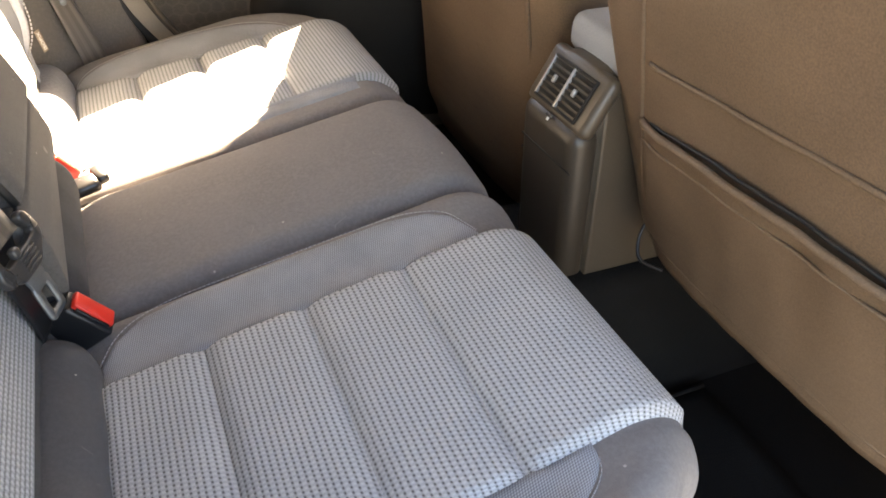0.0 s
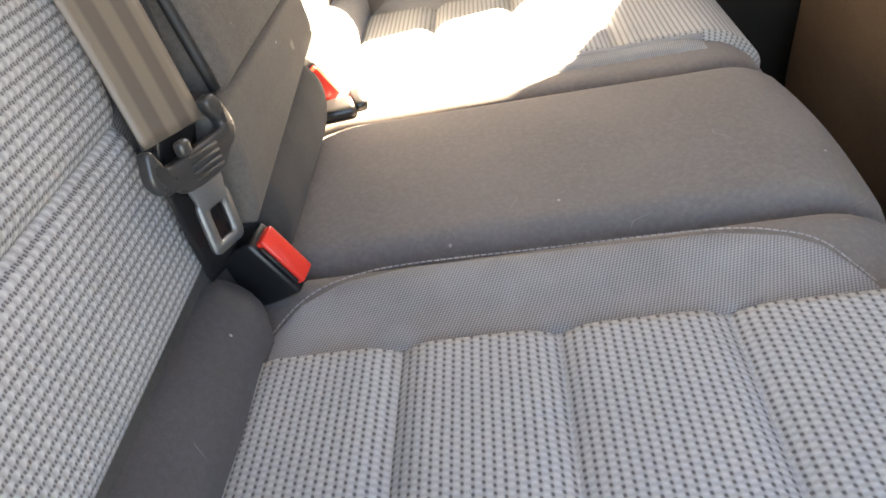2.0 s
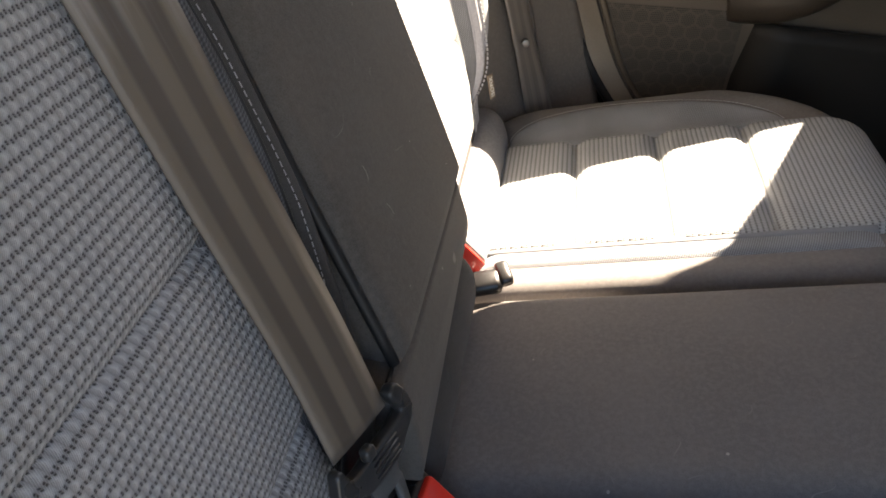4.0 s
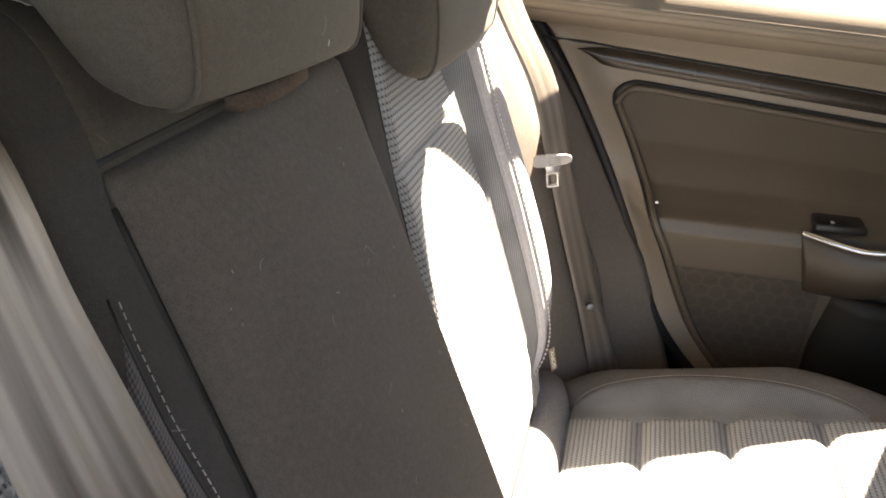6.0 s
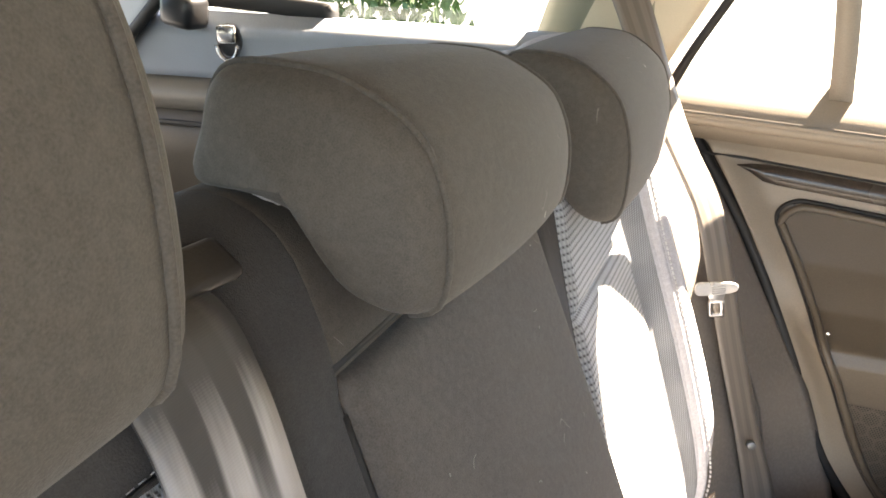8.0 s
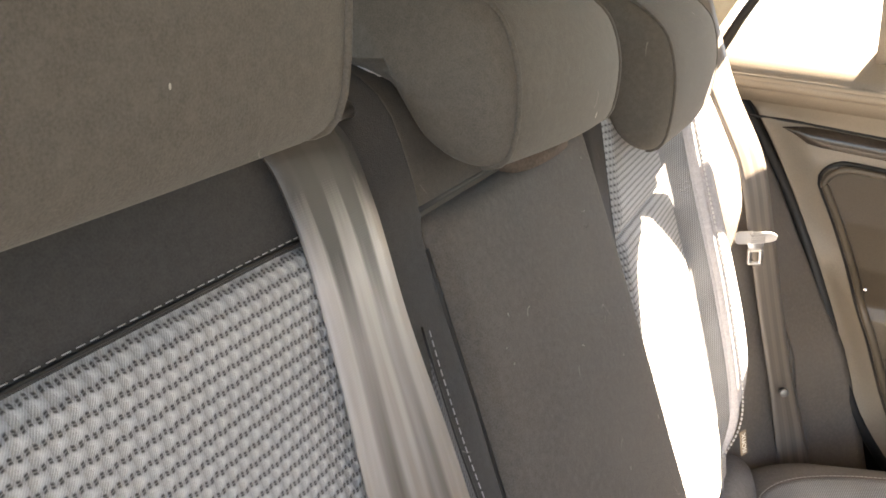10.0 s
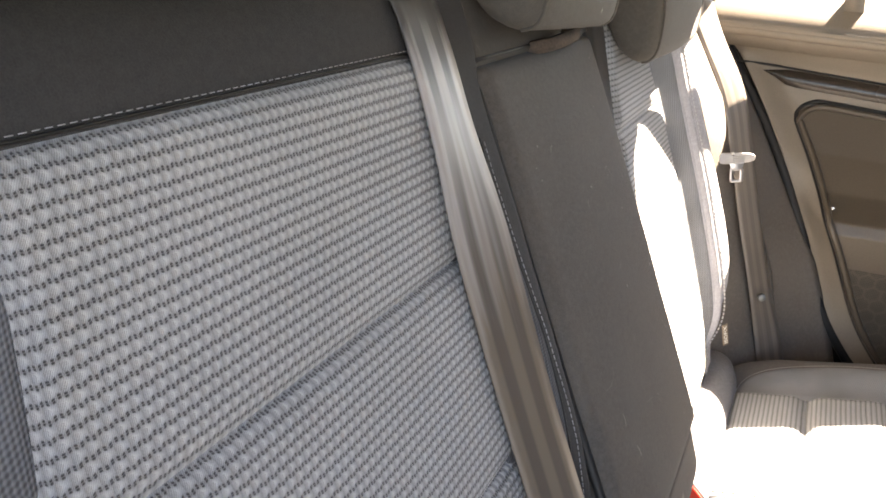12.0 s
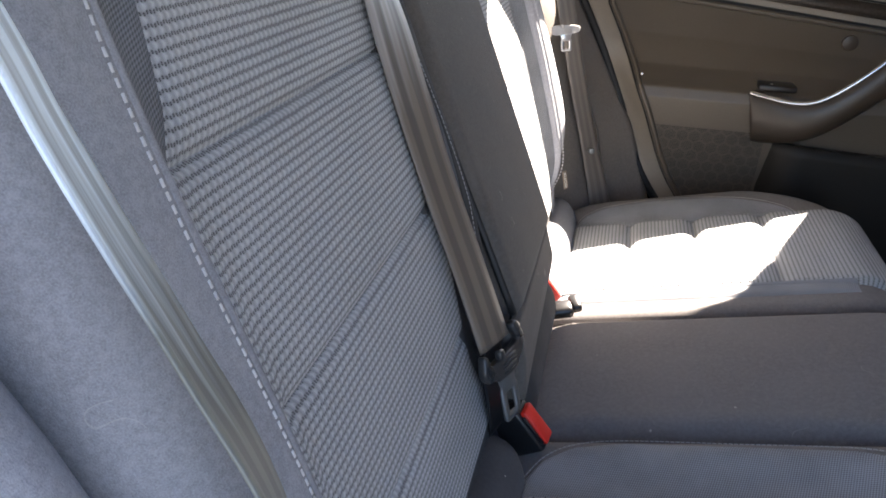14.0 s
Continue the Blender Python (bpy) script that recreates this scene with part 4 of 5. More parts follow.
def buckle(label, end, across, along):
    """A belt buckle: black housing, red release button at its end. along points out of the open end."""
    owner = thing("belt_buckle", label, "belt buckle", group="belt buckles")
    m = frame_of(end, across, along)
    bm = bmesh.new()
    block(m @ pose(0, -0.038, 0), 0.050, 0.074, 0.025, 0.0035, bm, 3)
    block(m @ pose(0, -0.088, 0), 0.034, 0.040, 0.014, 0.003, bm)
    # the parting line and a rivet of the housing
    block(m @ pose(0, -0.036, 0.0), 0.0508, 0.068, 0.0012, 0.0003, bm, 1)
    for side in (-1, 1):
        disc(m @ pose(0.010, -0.052, side * 0.0122, 0 if side > 0 else 180), 0.0035, 0.0012, bm, 12)
    part("housing", bm, BLACK, owner, "glossy black plastic housing")
    part("release_button", block(m @ pose(0, 0.0005, -0.001), 0.041, 0.008, 0.017, 0.0018), RED, owner, "red release button")
    part("slot", block(m @ pose(0, 0.0012, 0.0095), 0.034, 0.003, 0.0028, 0.0005), BLACK, owner)
    return owner


centre_belt = thing("seat_belt", "grey webbing centre seat belt hanging down the seat back", "seat belt", group="rear seat belts")
_w = Vector((0.02, 1, 0.0))
_path = [((-0.520, -0.118, 0.800), _w), ((-0.492, -0.119, 0.832), _w), ((-0.470, -0.118, 0.833), _w), ((-0.456, -0.116, 0.803), _w), ((-0.434, -0.125, 0.754), (0.05, 1, 0)), ((-0.4125, -0.1315, 0.70), (0.27, 1, 0)), ((-0.396, -0.1315, 0.65), (0.31, 1, 0)), ((-0.3705, -0.134, 0.58), (0.30, 1, 0)), ((-0.337, -0.141, 0.50), (0.32, 1, -0.03)), ((-0.312, -0.152, 0.444), (0.36, 1, -0.06))]
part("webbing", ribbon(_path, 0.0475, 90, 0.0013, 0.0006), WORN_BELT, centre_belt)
_g = block(frame_of((-0.481, -0.103, 0.8405), (0.1, 1, 0), (-0.75, 0, 0.5)), 0.052, 0.018, 0.007, 0.0034, None, 3)
part("belt_guide", _g, GUIDE, centre_belt, "grey plastic belt guide on the seat back top")
belt_tongue(centre_belt, frame_of((-0.304, -0.152, 0.431), (-0.32, -1, 0.08), (0.28, -0.15, -1)), 0.066, None)
_lap = [((-0.314, -0.143, 0.449), (0.32, 1, -0.06)), ((-0.314, -0.149, 0.42), (0.3, 1, 0)), ((-0.308, -0.146, 0.38), (0.3, 1, 0)), ((-0.306, -0.130, 0.335), (0.3, 1, 0))]
part("lap_webbing", ribbon(_lap, 0.034, 24), BLACK, centre_belt, "black lower webbing in the seat gap")

buckle("black belt buckle with a red button in the seat gap", (-0.272, -0.117, 0.335), (0.62, 0.0, -0.78), (0.77, -0.20, 0.61))
buckle("belt buckle with red button lying by the sunlit cushion", (-0.290, 0.146, 0.334), (0.45, 0.35, -0.75), (0.35, -0.75, 0.35))
_clip = thing("belt_buckle", "black plastic buckle end lying in the seat gap", "belt buckle", group="belt buckles")
_bm = block(frame_of((-0.274, 0.137, 0.314), (1, 0.2, 0.2), (0.1, 1, 0.3)), 0.040, 0.024, 0.016, 0.006)
block(frame_of((-0.254, 0.146, 0.322), (1, 0.4, 0.2), (0.1, 1, 0.3)), 0.014, 0.026, 0.012, 0.004, _bm)
part("housing", _bm, BLACK, _clip)


def side_belt(sign, label, path, grip, stud):
    """An outer belt: down from the pillar, past its tongue, to the bolted anchor at the sill."""
    owner = thing("seat_belt", label, "seat belt", group="rear seat belts")
    part("webbing", ribbon(path, 0.044 if sign > 0 else 0.042, 60, 0.0014, 0.0005), BELT if sign > 0 else SKYLIT_BELT, owner)
    belt_tongue(owner, frame_of(Vector(grip) + Vector((0, 0, 0)), (-sign, -0.35, -0.1 * sign), (0.25, 0, -1)), 0.041, PALE_PLASTIC)
    st = bmesh.new()
    disc(frame_of(stud, (-sign, -0.35, -0.22 * sign), (0.25, 0, -1)), 0.0055, 0.006, st)
    part("stop_button", st, DARK_STEEL, owner, "round dark stop button")
    return owner


_w = Vector((0.5, 0.82, 0.1))
side_belt(1, "grey outer seat belt with steel tongue beside the door", [((-0.50, 0.60, 0.98), (1, 0.5, 0.1)), ((-0.405, 0.560, 0.78), _w), ((-0.353, 0.550, 0.685), _w), ((-0.327, 0.548, 0.60), _w), ((-0.300, 0.551, 0.50), _w), ((-0.271, 0.554, 0.40), _w), ((-0.250, 0.558, 0.33), (0.7, 0.7, 0.1)), ((-0.232, 0.57, 0.26), (0.8, 0.5, 0.1))], (-0.331, 0.522, 0.602), (-0.268, 0.540, 0.399))
_w = Vector((0.53, -0.84, 0.06))
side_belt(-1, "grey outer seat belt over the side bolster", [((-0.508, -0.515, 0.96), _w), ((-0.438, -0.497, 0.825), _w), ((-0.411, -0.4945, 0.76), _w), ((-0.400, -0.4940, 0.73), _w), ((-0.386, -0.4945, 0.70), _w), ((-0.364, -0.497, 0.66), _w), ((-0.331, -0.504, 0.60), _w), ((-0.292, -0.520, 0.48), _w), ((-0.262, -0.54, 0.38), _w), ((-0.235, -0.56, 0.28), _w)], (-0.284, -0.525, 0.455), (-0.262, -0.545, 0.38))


# ---- side bolsters between seat back and door ----
PAD = [(0.24, (-0.31, 0.46), (-0.25, 0.545), (-0.19, 0.605), (-0.140, 0.634)), (0.34, (-0.335, 0.46), (-0.272, 0.553), (-0.218, 0.612), (-0.172, 0.642)),
       (0.42, (-0.355, 0.46), (-0.287, 0.56), (-0.243, 0.616), (-0.204, 0.655)), (0.52, (-0.385, 0.46), (-0.322, 0.56), (-0.290, 0.63), (-0.262, 0.685)),
       (0.62, (-0.42, 0.47), (-0.357, 0.565), (-0.338, 0.64), (-0.322, 0.71)), (0.72, (-0.455, 0.48), (-0.408, 0.575), (-0.400, 0.65), (-0.392, 0.735)),
       (0.80, (-0.49, 0.49), (-0.452, 0.58), (-0.446, 0.65), (-0.440, 0.745)), (0.84, (-0.52, 0.49), (-0.49, 0.58), (-0.485, 0.65), (-0.470, 0.745))]


def side_pad(sign, label):
    rings = []
    zs = [k[0] for k in PAD]
    for k in range(41):
        z = zs[0] + (zs[-1] - zs[0]) * k / 40
        row = []
        for c in range(1, 5):
            row.append((np.interp(z, zs, [p[c][0] for p in PAD]), np.interp(z, zs, [p[c][1] for p in PAD])))
        if sign < 0:
            flat = ease(z, 0.44, 0.58)
            row = [(row[0][0] - 0.03, row[0][1] + 0.02)] + [(x + 0.010 - flat * d, y - flat * e) for (x, y), d, e in zip(row[1:], (0.051, 0.075, 0.105), (0.035, 0.03, 0.0))]
        line = curve(row, 14)
        ring = [(x, sign * y, z) for x, y in line]
        ring += [(line[-1][0] - 0.10, sign * (line[-1][1] + 0.0), z), (line[0][0] - 0.10, sign * line[0][1], z)]
        rings.append(ring)
    owner = thing("side_bolster", label, "seat bolster", group="side bolsters")
    # skylight on the near pad is painted in by its paler cloth
    part("pad", loft(rings), PAD_CLOTH if sign > 0 else LIT_BOLSTER, owner)
    part("seam", tube([Vector(r[7]) + Vector((0.0008, 0, 0)) for r in rings], 0.0016, None, 6), DARK_CLOTH, owner, "dark sewn seam")


side_pad(1, "dark grey cloth side bolster beside the far door")
side_pad(-1, "dark grey cloth side bolster beside the open door")

# ISOFIX label on the seat back edge
tag = thing("fabric_label", "small brown fabric label with pale lettering on the seat back", "label")
_up, _out = Vector((-0.21, 0.06, 0.976)).normalized(), Vector((0.80, -0.55, 0.21)).normalized()
_m = frame_of(Vector((-0.3017, 0.4363, 0.3793)) + _out * 0.0016, _up, _out.cross(_up))
part("cloth", block(_m, 0.030, 0.010, 0.0012, 0.0003), TAG_CLOTH, tag)
_txt = bpy.data.curves.new("lettering", "FONT")
_txt.body, _txt.size, _txt.align_x, _txt.align_y, _txt.extrude = "ISOFIX", 0.0085, "CENTER", "CENTER", 0.0002
_t = new("lettering", _txt)
_t.data.materials.append(TAG)
_t.parent = tag
_t.matrix_world = _m @ pose(0, 0, 0.0009)

# ---- far door ----
door = thing("door_1", "closed rear car door with grey-brown trim, armrest and speaker grille", "car door", kind="structure")


DOOR_EDGE = np.array(curve([(0.06, 0.02), (0.20, -0.06), (0.28, -0.13), (0.34, -0.172), (0.40, -0.200), (0.46, -0.225), (0.565, -0.278), (0.64, -0.325), (0.72, -0.383), (0.80, -0.44)], 180))


def door_edge(z):
    """How far back the door's trim reaches at a height."""
    return float(np.interp(z, DOOR_EDGE[:, 0], DOOR_EDGE[:, 1]))


def door_depth(x, z):
    y = float(np.interp(z, [0.05, 0.33, 0.44, 0.485, 0.502, 0.512, 0.53, 0.58, 0.64, 0.69, 0.725, 0.745, 0.753], [0.655, 0.635, 0.624, 0.618, 0.624, 0.644, 0.672, 0.706, 0.735, 0.744, 0.722, 0.690, 0.680]))
    rim = ease(0.045 - (x - door_edge(z)), 0.0, 0.045)
    rim_y = float(np.interp(z, [0.05, 0.34, 0.565, 0.70, 0.753], [0.64, 0.64, 0.69, 0.735, 0.680]))
    return y + (rim_y - y) * rim


def on_door(x, z, off=0.0):
    """A place off metres before the trim; the upper lines fall towards the car's front."""
    return Vector((x, door_depth(x, z) - off, z - 0.105 * (x + 0.25) * ease(z, 0.50, 0.66) * (1 - 0.36 * ease(z, 0.70, 0.75))))


def door_skin(i, j):
    z = 0.06 + 0.693 * j
    x0 = door_edge(z)
    x = x0 + (0.60 - x0) * i ** 1.3
    return on_door(x, z), (x, z)


_b = grid(door_skin, 70, 80)
thicken(_b, (0, 0.05, 0))
part("trim_panel", _b, TRIM, door, "grained grey-brown plastic")


# dished dark insert above the ledge
def insert_front(i, j):
    z = 0.262 + 0.382 * j
    x0 = door_edge(z) + 0.043 + 0.030 - math.sqrt(0.030 ** 2 - min(max(z - 0.6145, 0), 0.0295) ** 2)
    x = x0 + (0.55 - x0) * i ** 1.4
    return on_door(x, z, 0.004), (x, z)


part("insert", grid(insert_front, 70, 160), TRIM_DARK, door, "dark grained dished insert with padded ledge")
_rim = curve([(door_edge(z) + 0.041, z) for z in (0.26, 0.32, 0.37, 0.42, 0.46, 0.51, 0.56, 0.59, 0.610)] + [(-0.2705, 0.624), (-0.264, 0.636), (-0.252, 0.644), (-0.236, 0.647), (-0.17, 0.647), (-0.10, 0.647), (0.1, 0.647), (0.3, 0.647)], 100)
part("insert_rim", tube([on_door(x + 0.003, z - (0.003 if z > 0.62 else 0), 0.0062) for x, z in _rim], 0.0048, None, 10), TRIM_DARK, door, "dark rounded rim")
part("insert_groove", tube([on_door(x - 0.003, z + (0.003 if z > 0.62 else 0), 0.0018) for x, z in _rim], 0.0032, None, 8), SEAL, door, "dark groove round the insert")


# glossy strip
def strip(i, j):
    x = -0.331 + 0.85 * i
    z = 0.676 + (0.024 * (j - 0.5)) * ease(i, -0.005, 0.05) + 0.006 * (1 - ease(i, 0, 0.05))
    return on_door(x, z, 0.006 + 0.004 * math.sin(math.pi * j)), (x, z)


part("trim_strip", grid(strip, 50, 8), GLOSS, door, "glossy black trim strip")
part("trim_groove", tube([on_door(-0.395 + 0.9 * k / 30, 0.690, 0.0005) for k in range(31)], 0.002, None, 6), SEAL, door)


# window switch and pull handle
_pull = curve([(-0.012, 0.625, 0.462), (0.02, 0.612, 0.462), (0.06, 0.600, 0.466), (0.10, 0.592, 0.485), (0.16, 0.590, 0.54), (0.21, 0.600, 0.60), (0.25, 0.640, 0.645)], 40)


def grip_size(k):
    return 0.043 - 0.017 * ease(k / 40, 0.0, 0.6)


_bm = bmesh.new()
loft([[Vector(p) + Vector((-0.010 * math.sin(a), -0.016 * math.cos(a), grip_size(k) * math.sin(a))) for a in [q * math.tau / 16 for q in range(16)]] for k, p in enumerate(_pull)], _bm)
part("pull_handle", _bm, HANDLE, door, "dark curved pull handle")
part("handle_trim", tube([Vector(p) + Vector((-0.009, -0.005, grip_size(k) * 0.96)) for k, p in enumerate(_pull)], 0.0045, None, 8), CHROME, door, "satin chrome edge")
_sw = part("window_switch", block(pose(0.022, 0.640, 0.514, 0, 0, 0), 0.06, 0.050, 0.010, 0.003), BLACK, door, "black window switch")
part("switch_mark", block(pose(0.012, 0.625, 0.5198), 0.004, 0.006, 0.0008, 0.0002), TAG, _sw)
part("screw", disc(pose(-0.200, 0.630, 0.518, 90), 0.0025, 0.002), CHROME, door, "small bright screw")


def grille(i, j):
    z = 0.27 + 0.165 * j
    x0 = door_edge(z) + 0.035
    x = x0 + (0.02 - x0) * i
    return on_door(x, z, 0.0055), (x, z)


part("speaker_grille", grid(grille, 24, 20), GRILLE, door, "perforated speaker grille")


def pocket(i, j):
    x = 0.025 + 0.5 * i
    z = 0.10 + 0.325 * j - 0.02 * i
    return Vector((x, 0.600 + 0.02 * ease(1 - j, 0.7, 1) + 0.03 * ease(0.08 - i, 0.0, 0.08), z)), (x, z)


_b = grid(pocket, 24, 16)
thicken(_b, (0, 0.012, 0))
part("door_pocket", _b, VOID, door, "dark plastic door pocket")
part("reflector", disc(pose(0.13, 0.690, 0.585, 90), 0.013, 0.006), HANDLE, door, "round dark cap")
# window surround
_sill = [on_door(x, 0.750) for x in (-0.44, -0.35, -0.25, -0.1, 0.1, 0.3, 0.6)]
part("window_sill", tube([Vector(p) + Vector((0, 0.010, -0.006)) for p in curve(_sill, 30)], 0.008, None, 8), TRIM, door)


def sill_top(i, j):
    p = on_door(-0.46 + 1.06 * i, 0.750)
    return p + Vector((0, 0.012 + 0.062 * j, 0.058 * j ** 0.8)), (i, j)


part("sill_cap", thicken(grid(sill_top, 40, 8), (0, 0, -0.03)), TRIM, door, "sloping window sill under the glass")
_div = [(-0.226, 0.735, 0.772), (-0.233, 0.720, 0.84), (-0.247, 0.690, 0.96), (-0.245, 0.655, 1.08), (-0.232, 0.640, 1.16)]
_bm = bmesh.new()
loft([[Vector(p) + Vector(d) for d in ((-0.013, -0.008, 0), (0.013, -0.008, 0), (0.011, 0.012, 0), (-0.011, 0.012, 0))] for p in curve(_div, 16)], _bm)
part("window_divider", _bm, TRIM, door, "upright brown-grey divider")
# unseen upper part follows the roof rail, bent to shape the sun patch
_rear = [(-0.428, 0.722, 0.775), (-0.402, 0.708, 0.83), (-0.345, 0.685, 0.93), (-0.30, 0.662, 1.03), (-0.235, 0.648, 1.12), (-0.16, 0.640, 1.178), (-0.08, 0.640, 1.125), (0.0, 0.642, 1.038), (0.05, 0.645, 0.988), (0.16, 0.645, 0.98), (0.222, 0.65, 0.96), (0.232, 0.660, 0.93), (0.240, 0.68, 0.78), (0.25, 0.70, 0.68)]
_bm = bmesh.new()
loft([[Vector(p) + Vector(d) for d in ((-0.008, -0.006, 0), (0.008, -0.006, 0.006), (0.008, 0.02, 0.006), (-0.008, 0.02, 0))] for p in curve(_rear, 60)], _bm)
part("window_seal", _bm, SEAL, door, "black rubber window seal")


def glass(i, j):
    x = -0.43 + 0.78 * i
    z = 0.80 + 0.40 * j
    return Vector((x, 0.745 - 0.135 * j, z)), (x, z)


_pane = part("window_pane", grid(glass, 4, 4), GLASS, door, "clear window glass")
_pane.visible_shadow = False
_edge = [(door_edge(z) - 0.006, float(np.interp(z, [0.05, 0.34, 0.565, 0.72, 0.80], [0.64, 0.64, 0.69, 0.742, 0.72])) + 0.004, z) for z in np.linspace(0.08, 0.79, 40)]
part("door_seal", tube(_edge, 0.008, None, 8), SEAL, door, "black rubber door seal")

# ---- pillars, roof sides and cargo bay ----
def wall_piece(name, fn, nu, nv, sign, material, label, category):
    b = grid(fn, nu, nv)
    thicken(b, (0, sign * 0.03, 0))
    return tagged(part(name, b, material), label, category, kind="structure")


def body_side(sign, tag_word):
    """Roof rail, middle and rear pillars of one side."""
    def low_z(x):
        # far side's unseen lower edge is bent to shape the sun patch
        return float(np.interp(x, [-0.34, -0.24, -0.16, -0.08, 0.0, 0.05], [1.085, 1.145, 1.185, 1.13, 1.04, 0.985])) if sign > 0 else 1.145

    def rail(i, j):
        x = -1.45 + 2.95 * i
        a = j * math.pi / 2
        return Vector((x, sign * (0.560 + 0.075 * math.sin(a)), low_z(x) + (1.245 - low_z(x)) * math.cos(a))), (x, j)
    wall_piece("trim_roof_rail", rail, 90, 10, sign, LINER, "cream roof side trim " + tag_word, "roof trim")

    def c_pillar(i, j):
        z = 0.80 + 0.38 * j
        x1 = float(np.interp(z, [0.80, 0.84, 0.94, 1.04, 1.13, 1.18], [-0.440, -0.418, -0.362, -0.300, -0.245, -0.21]))
        x0 = float(np.interp(z, [0.80, 0.86, 1.0, 1.13], [-0.62, -0.60, -0.54, -0.45]))
        return Vector((x0 + (x1 - x0) * i, sign * (0.722 - 0.25 * (z - 0.80) - 0.015 * math.sin(math.pi * i)), z)), (i, z)
    wall_piece("trim_c_pillar", c_pillar, 12, 14, sign, LINER, "cream rear pillar trim " + tag_word, "pillar trim")

    def d_pillar(i, j):
        z = 0.77 + 0.37 * j
        x0 = -1.45 + 0.44 * j
        return Vector((x0 + 0.13 * i, sign * (0.618 - 0.1 * (z - 0.86)), z)), (i, z)
    wall_piece("trim_d_pillar", d_pillar, 6, 10, sign, PILLAR, "blue-grey tailgate pillar trim " + tag_word, "pillar trim")

    def b_pillar(i, j):
        z = 0.0 + 1.17 * j
        # wider than a real pillar, to block a stray sun beam
        w = 0.25 - 0.04 * ease(z, 0.5, 1.0)
        x0 = float(np.interp(z, [0.6, 0.75, 1.02, 1.12], [0.25, 0.245, 0.236, 0.23])) if sign > 0 else 0.40
        return Vector((x0 + w * i, sign * (0.72 - 0.24 * max(z - 0.74, 0)), z)), (i, z)
    wall_piece("trim_b_pillar", b_pillar, 6, 14, sign, TRIM, "grey-brown middle pillar trim " + tag_word, "pillar trim")

    def low(i, j):
        x = -1.45 + 1.05 * i
        z = 0.02 + 0.70 * j
        return Vector((x, sign * (0.66 - 0.03 * ease(j, 0.5, 1)), z)), (x, z)
    wall_piece("trim_cargo_side_lower", low, 10, 10, sign, TRIM_DARK, "dark brown-grey lower cargo side trim " + tag_word, "cargo trim")

    def ledge_fn(i, j):
        x = -1.45 + 1.02 * i
        a = j * math.pi
        return Vector((x, sign * (0.645 - 0.03 * math.sin(a)), 0.715 + 0.06 * j)), (x, j)
    wall_piece("trim_cargo_ledge", ledge_fn, 8, 8, sign, TRIM, "grey-brown cargo cover ledge " + tag_word, "cargo trim")

    def up(i, j):
        x = -1.36 + 0.90 * i
        z = 0.775 + (0.105 - 0.03 * i) * j
        return Vector((x, sign * (0.63 + 0.03 * ease(j, 0.75, 1)), z)), (x, z)
    wall_piece("trim_cargo_side_upper", up, 14, 8, sign, CARGO, "blue-grey upper cargo side trim " + tag_word, "cargo trim")

    def quarter(i, j):
        return Vector((-1.2 + 0.75 * i, sign * (0.70 - 0.07 * j), 0.84 + 0.27 * j)), (i, j)
    q = tagged(part("window_2" if sign > 0 else "window_3", grid(quarter, 3, 3), TINTED), "dark tinted quarter window glass of the cargo bay", "car window", kind="structure")
    q.visible_shadow = False


slab("trim_ledge_groove", pose(-0.95, 0.630, 0.700), 0.95, 0.010, 0.008, SEAL, "dark slot under the cargo ledge", "cargo trim", 0.002)
slab("inner_panel_far", pose(-0.42, 0.80, 0.36), 2.0, 0.03, 0.74, VOID, "dark painted inner body panel behind the door gap", "body panel")
body_side(1, "on the far side")
body_side(-1, "beside the open door")


def seal_frame(i):
    return curve([(-1.20, 0.672, 0.895), (-1.05, 0.675, 0.886), (-0.90, 0.680, 0.872)], 20)


tagged(part("trim_quarter_frame", loft([[Vector(p) + Vector(d) for d in ((0, -0.012, -0.012), (0, 0.012, -0.012), (0, 0.012, 0.012), (0, -0.012, 0.012))] for p in seal_frame(0)]), SEAL), "black frame under the quarter window", "window frame", kind="structure")
tagged(part("trim_tailgate_seal", tube([(-1.335, 0.618, 0.76), (-1.29, 0.615, 0.796), (-1.20, 0.612, 0.862), (-1.10, 0.606, 0.94), (-1.0, 0.60, 1.02)], 0.010, None, 8), SEAL), "black rubber tailgate seal", "seal", kind="structure")
# tailgate with its window
slab("tailgate", pose(-1.50, 0, 0.42), 0.06, 1.30, 0.86, CARGO, "closed tailgate with blue-grey inner trim", "tailgate", 0.02)
def tail_glass(i, j):
    return Vector((-1.47 + 0.30 * j, -0.60 + 1.2 * i, 0.86 + 0.32 * j)), (i, j)


_tg = tagged(part("window_4", grid(tail_glass, 2, 2), TINTED), "dark tinted rear window of the tailgate", "car window", kind="structure")
_tg.visible_shadow = False
slab("cargo_floor", pose(-1.0, 0, 0.16), 0.95, 1.30, 0.04, CARPET, "black carpeted cargo floor", "cargo floor")
# closed front of the cabin
slab("bulkhead", pose(1.42, 0, 0.40), 0.08, 1.40, 0.86, TRIM_DARK, "dark dashboard bulkhead at the cabin front", "dashboard", 0.03)
slab("sill_near", pose(0.0, -0.70, 0.02), 1.2, 0.10, 0.12, PAINT, "painted door sill of the open doorway", "door sill", 0.02)
slab("front_door_far", pose(0.95, 0.70, 0.38), 0.95, 0.06, 0.76, TRIM_DARK, "closed front door trim", "car door", 0.02)
slab("front_door_near", pose(0.95, -0.70, 0.38), 0.95, 0.06, 0.76, TRIM_DARK, "closed front door trim on the near side", "car door", 0.02)

# cargo hook
hook = thing("cargo_hook", "small folding chrome hook on the cargo side trim", "hook")
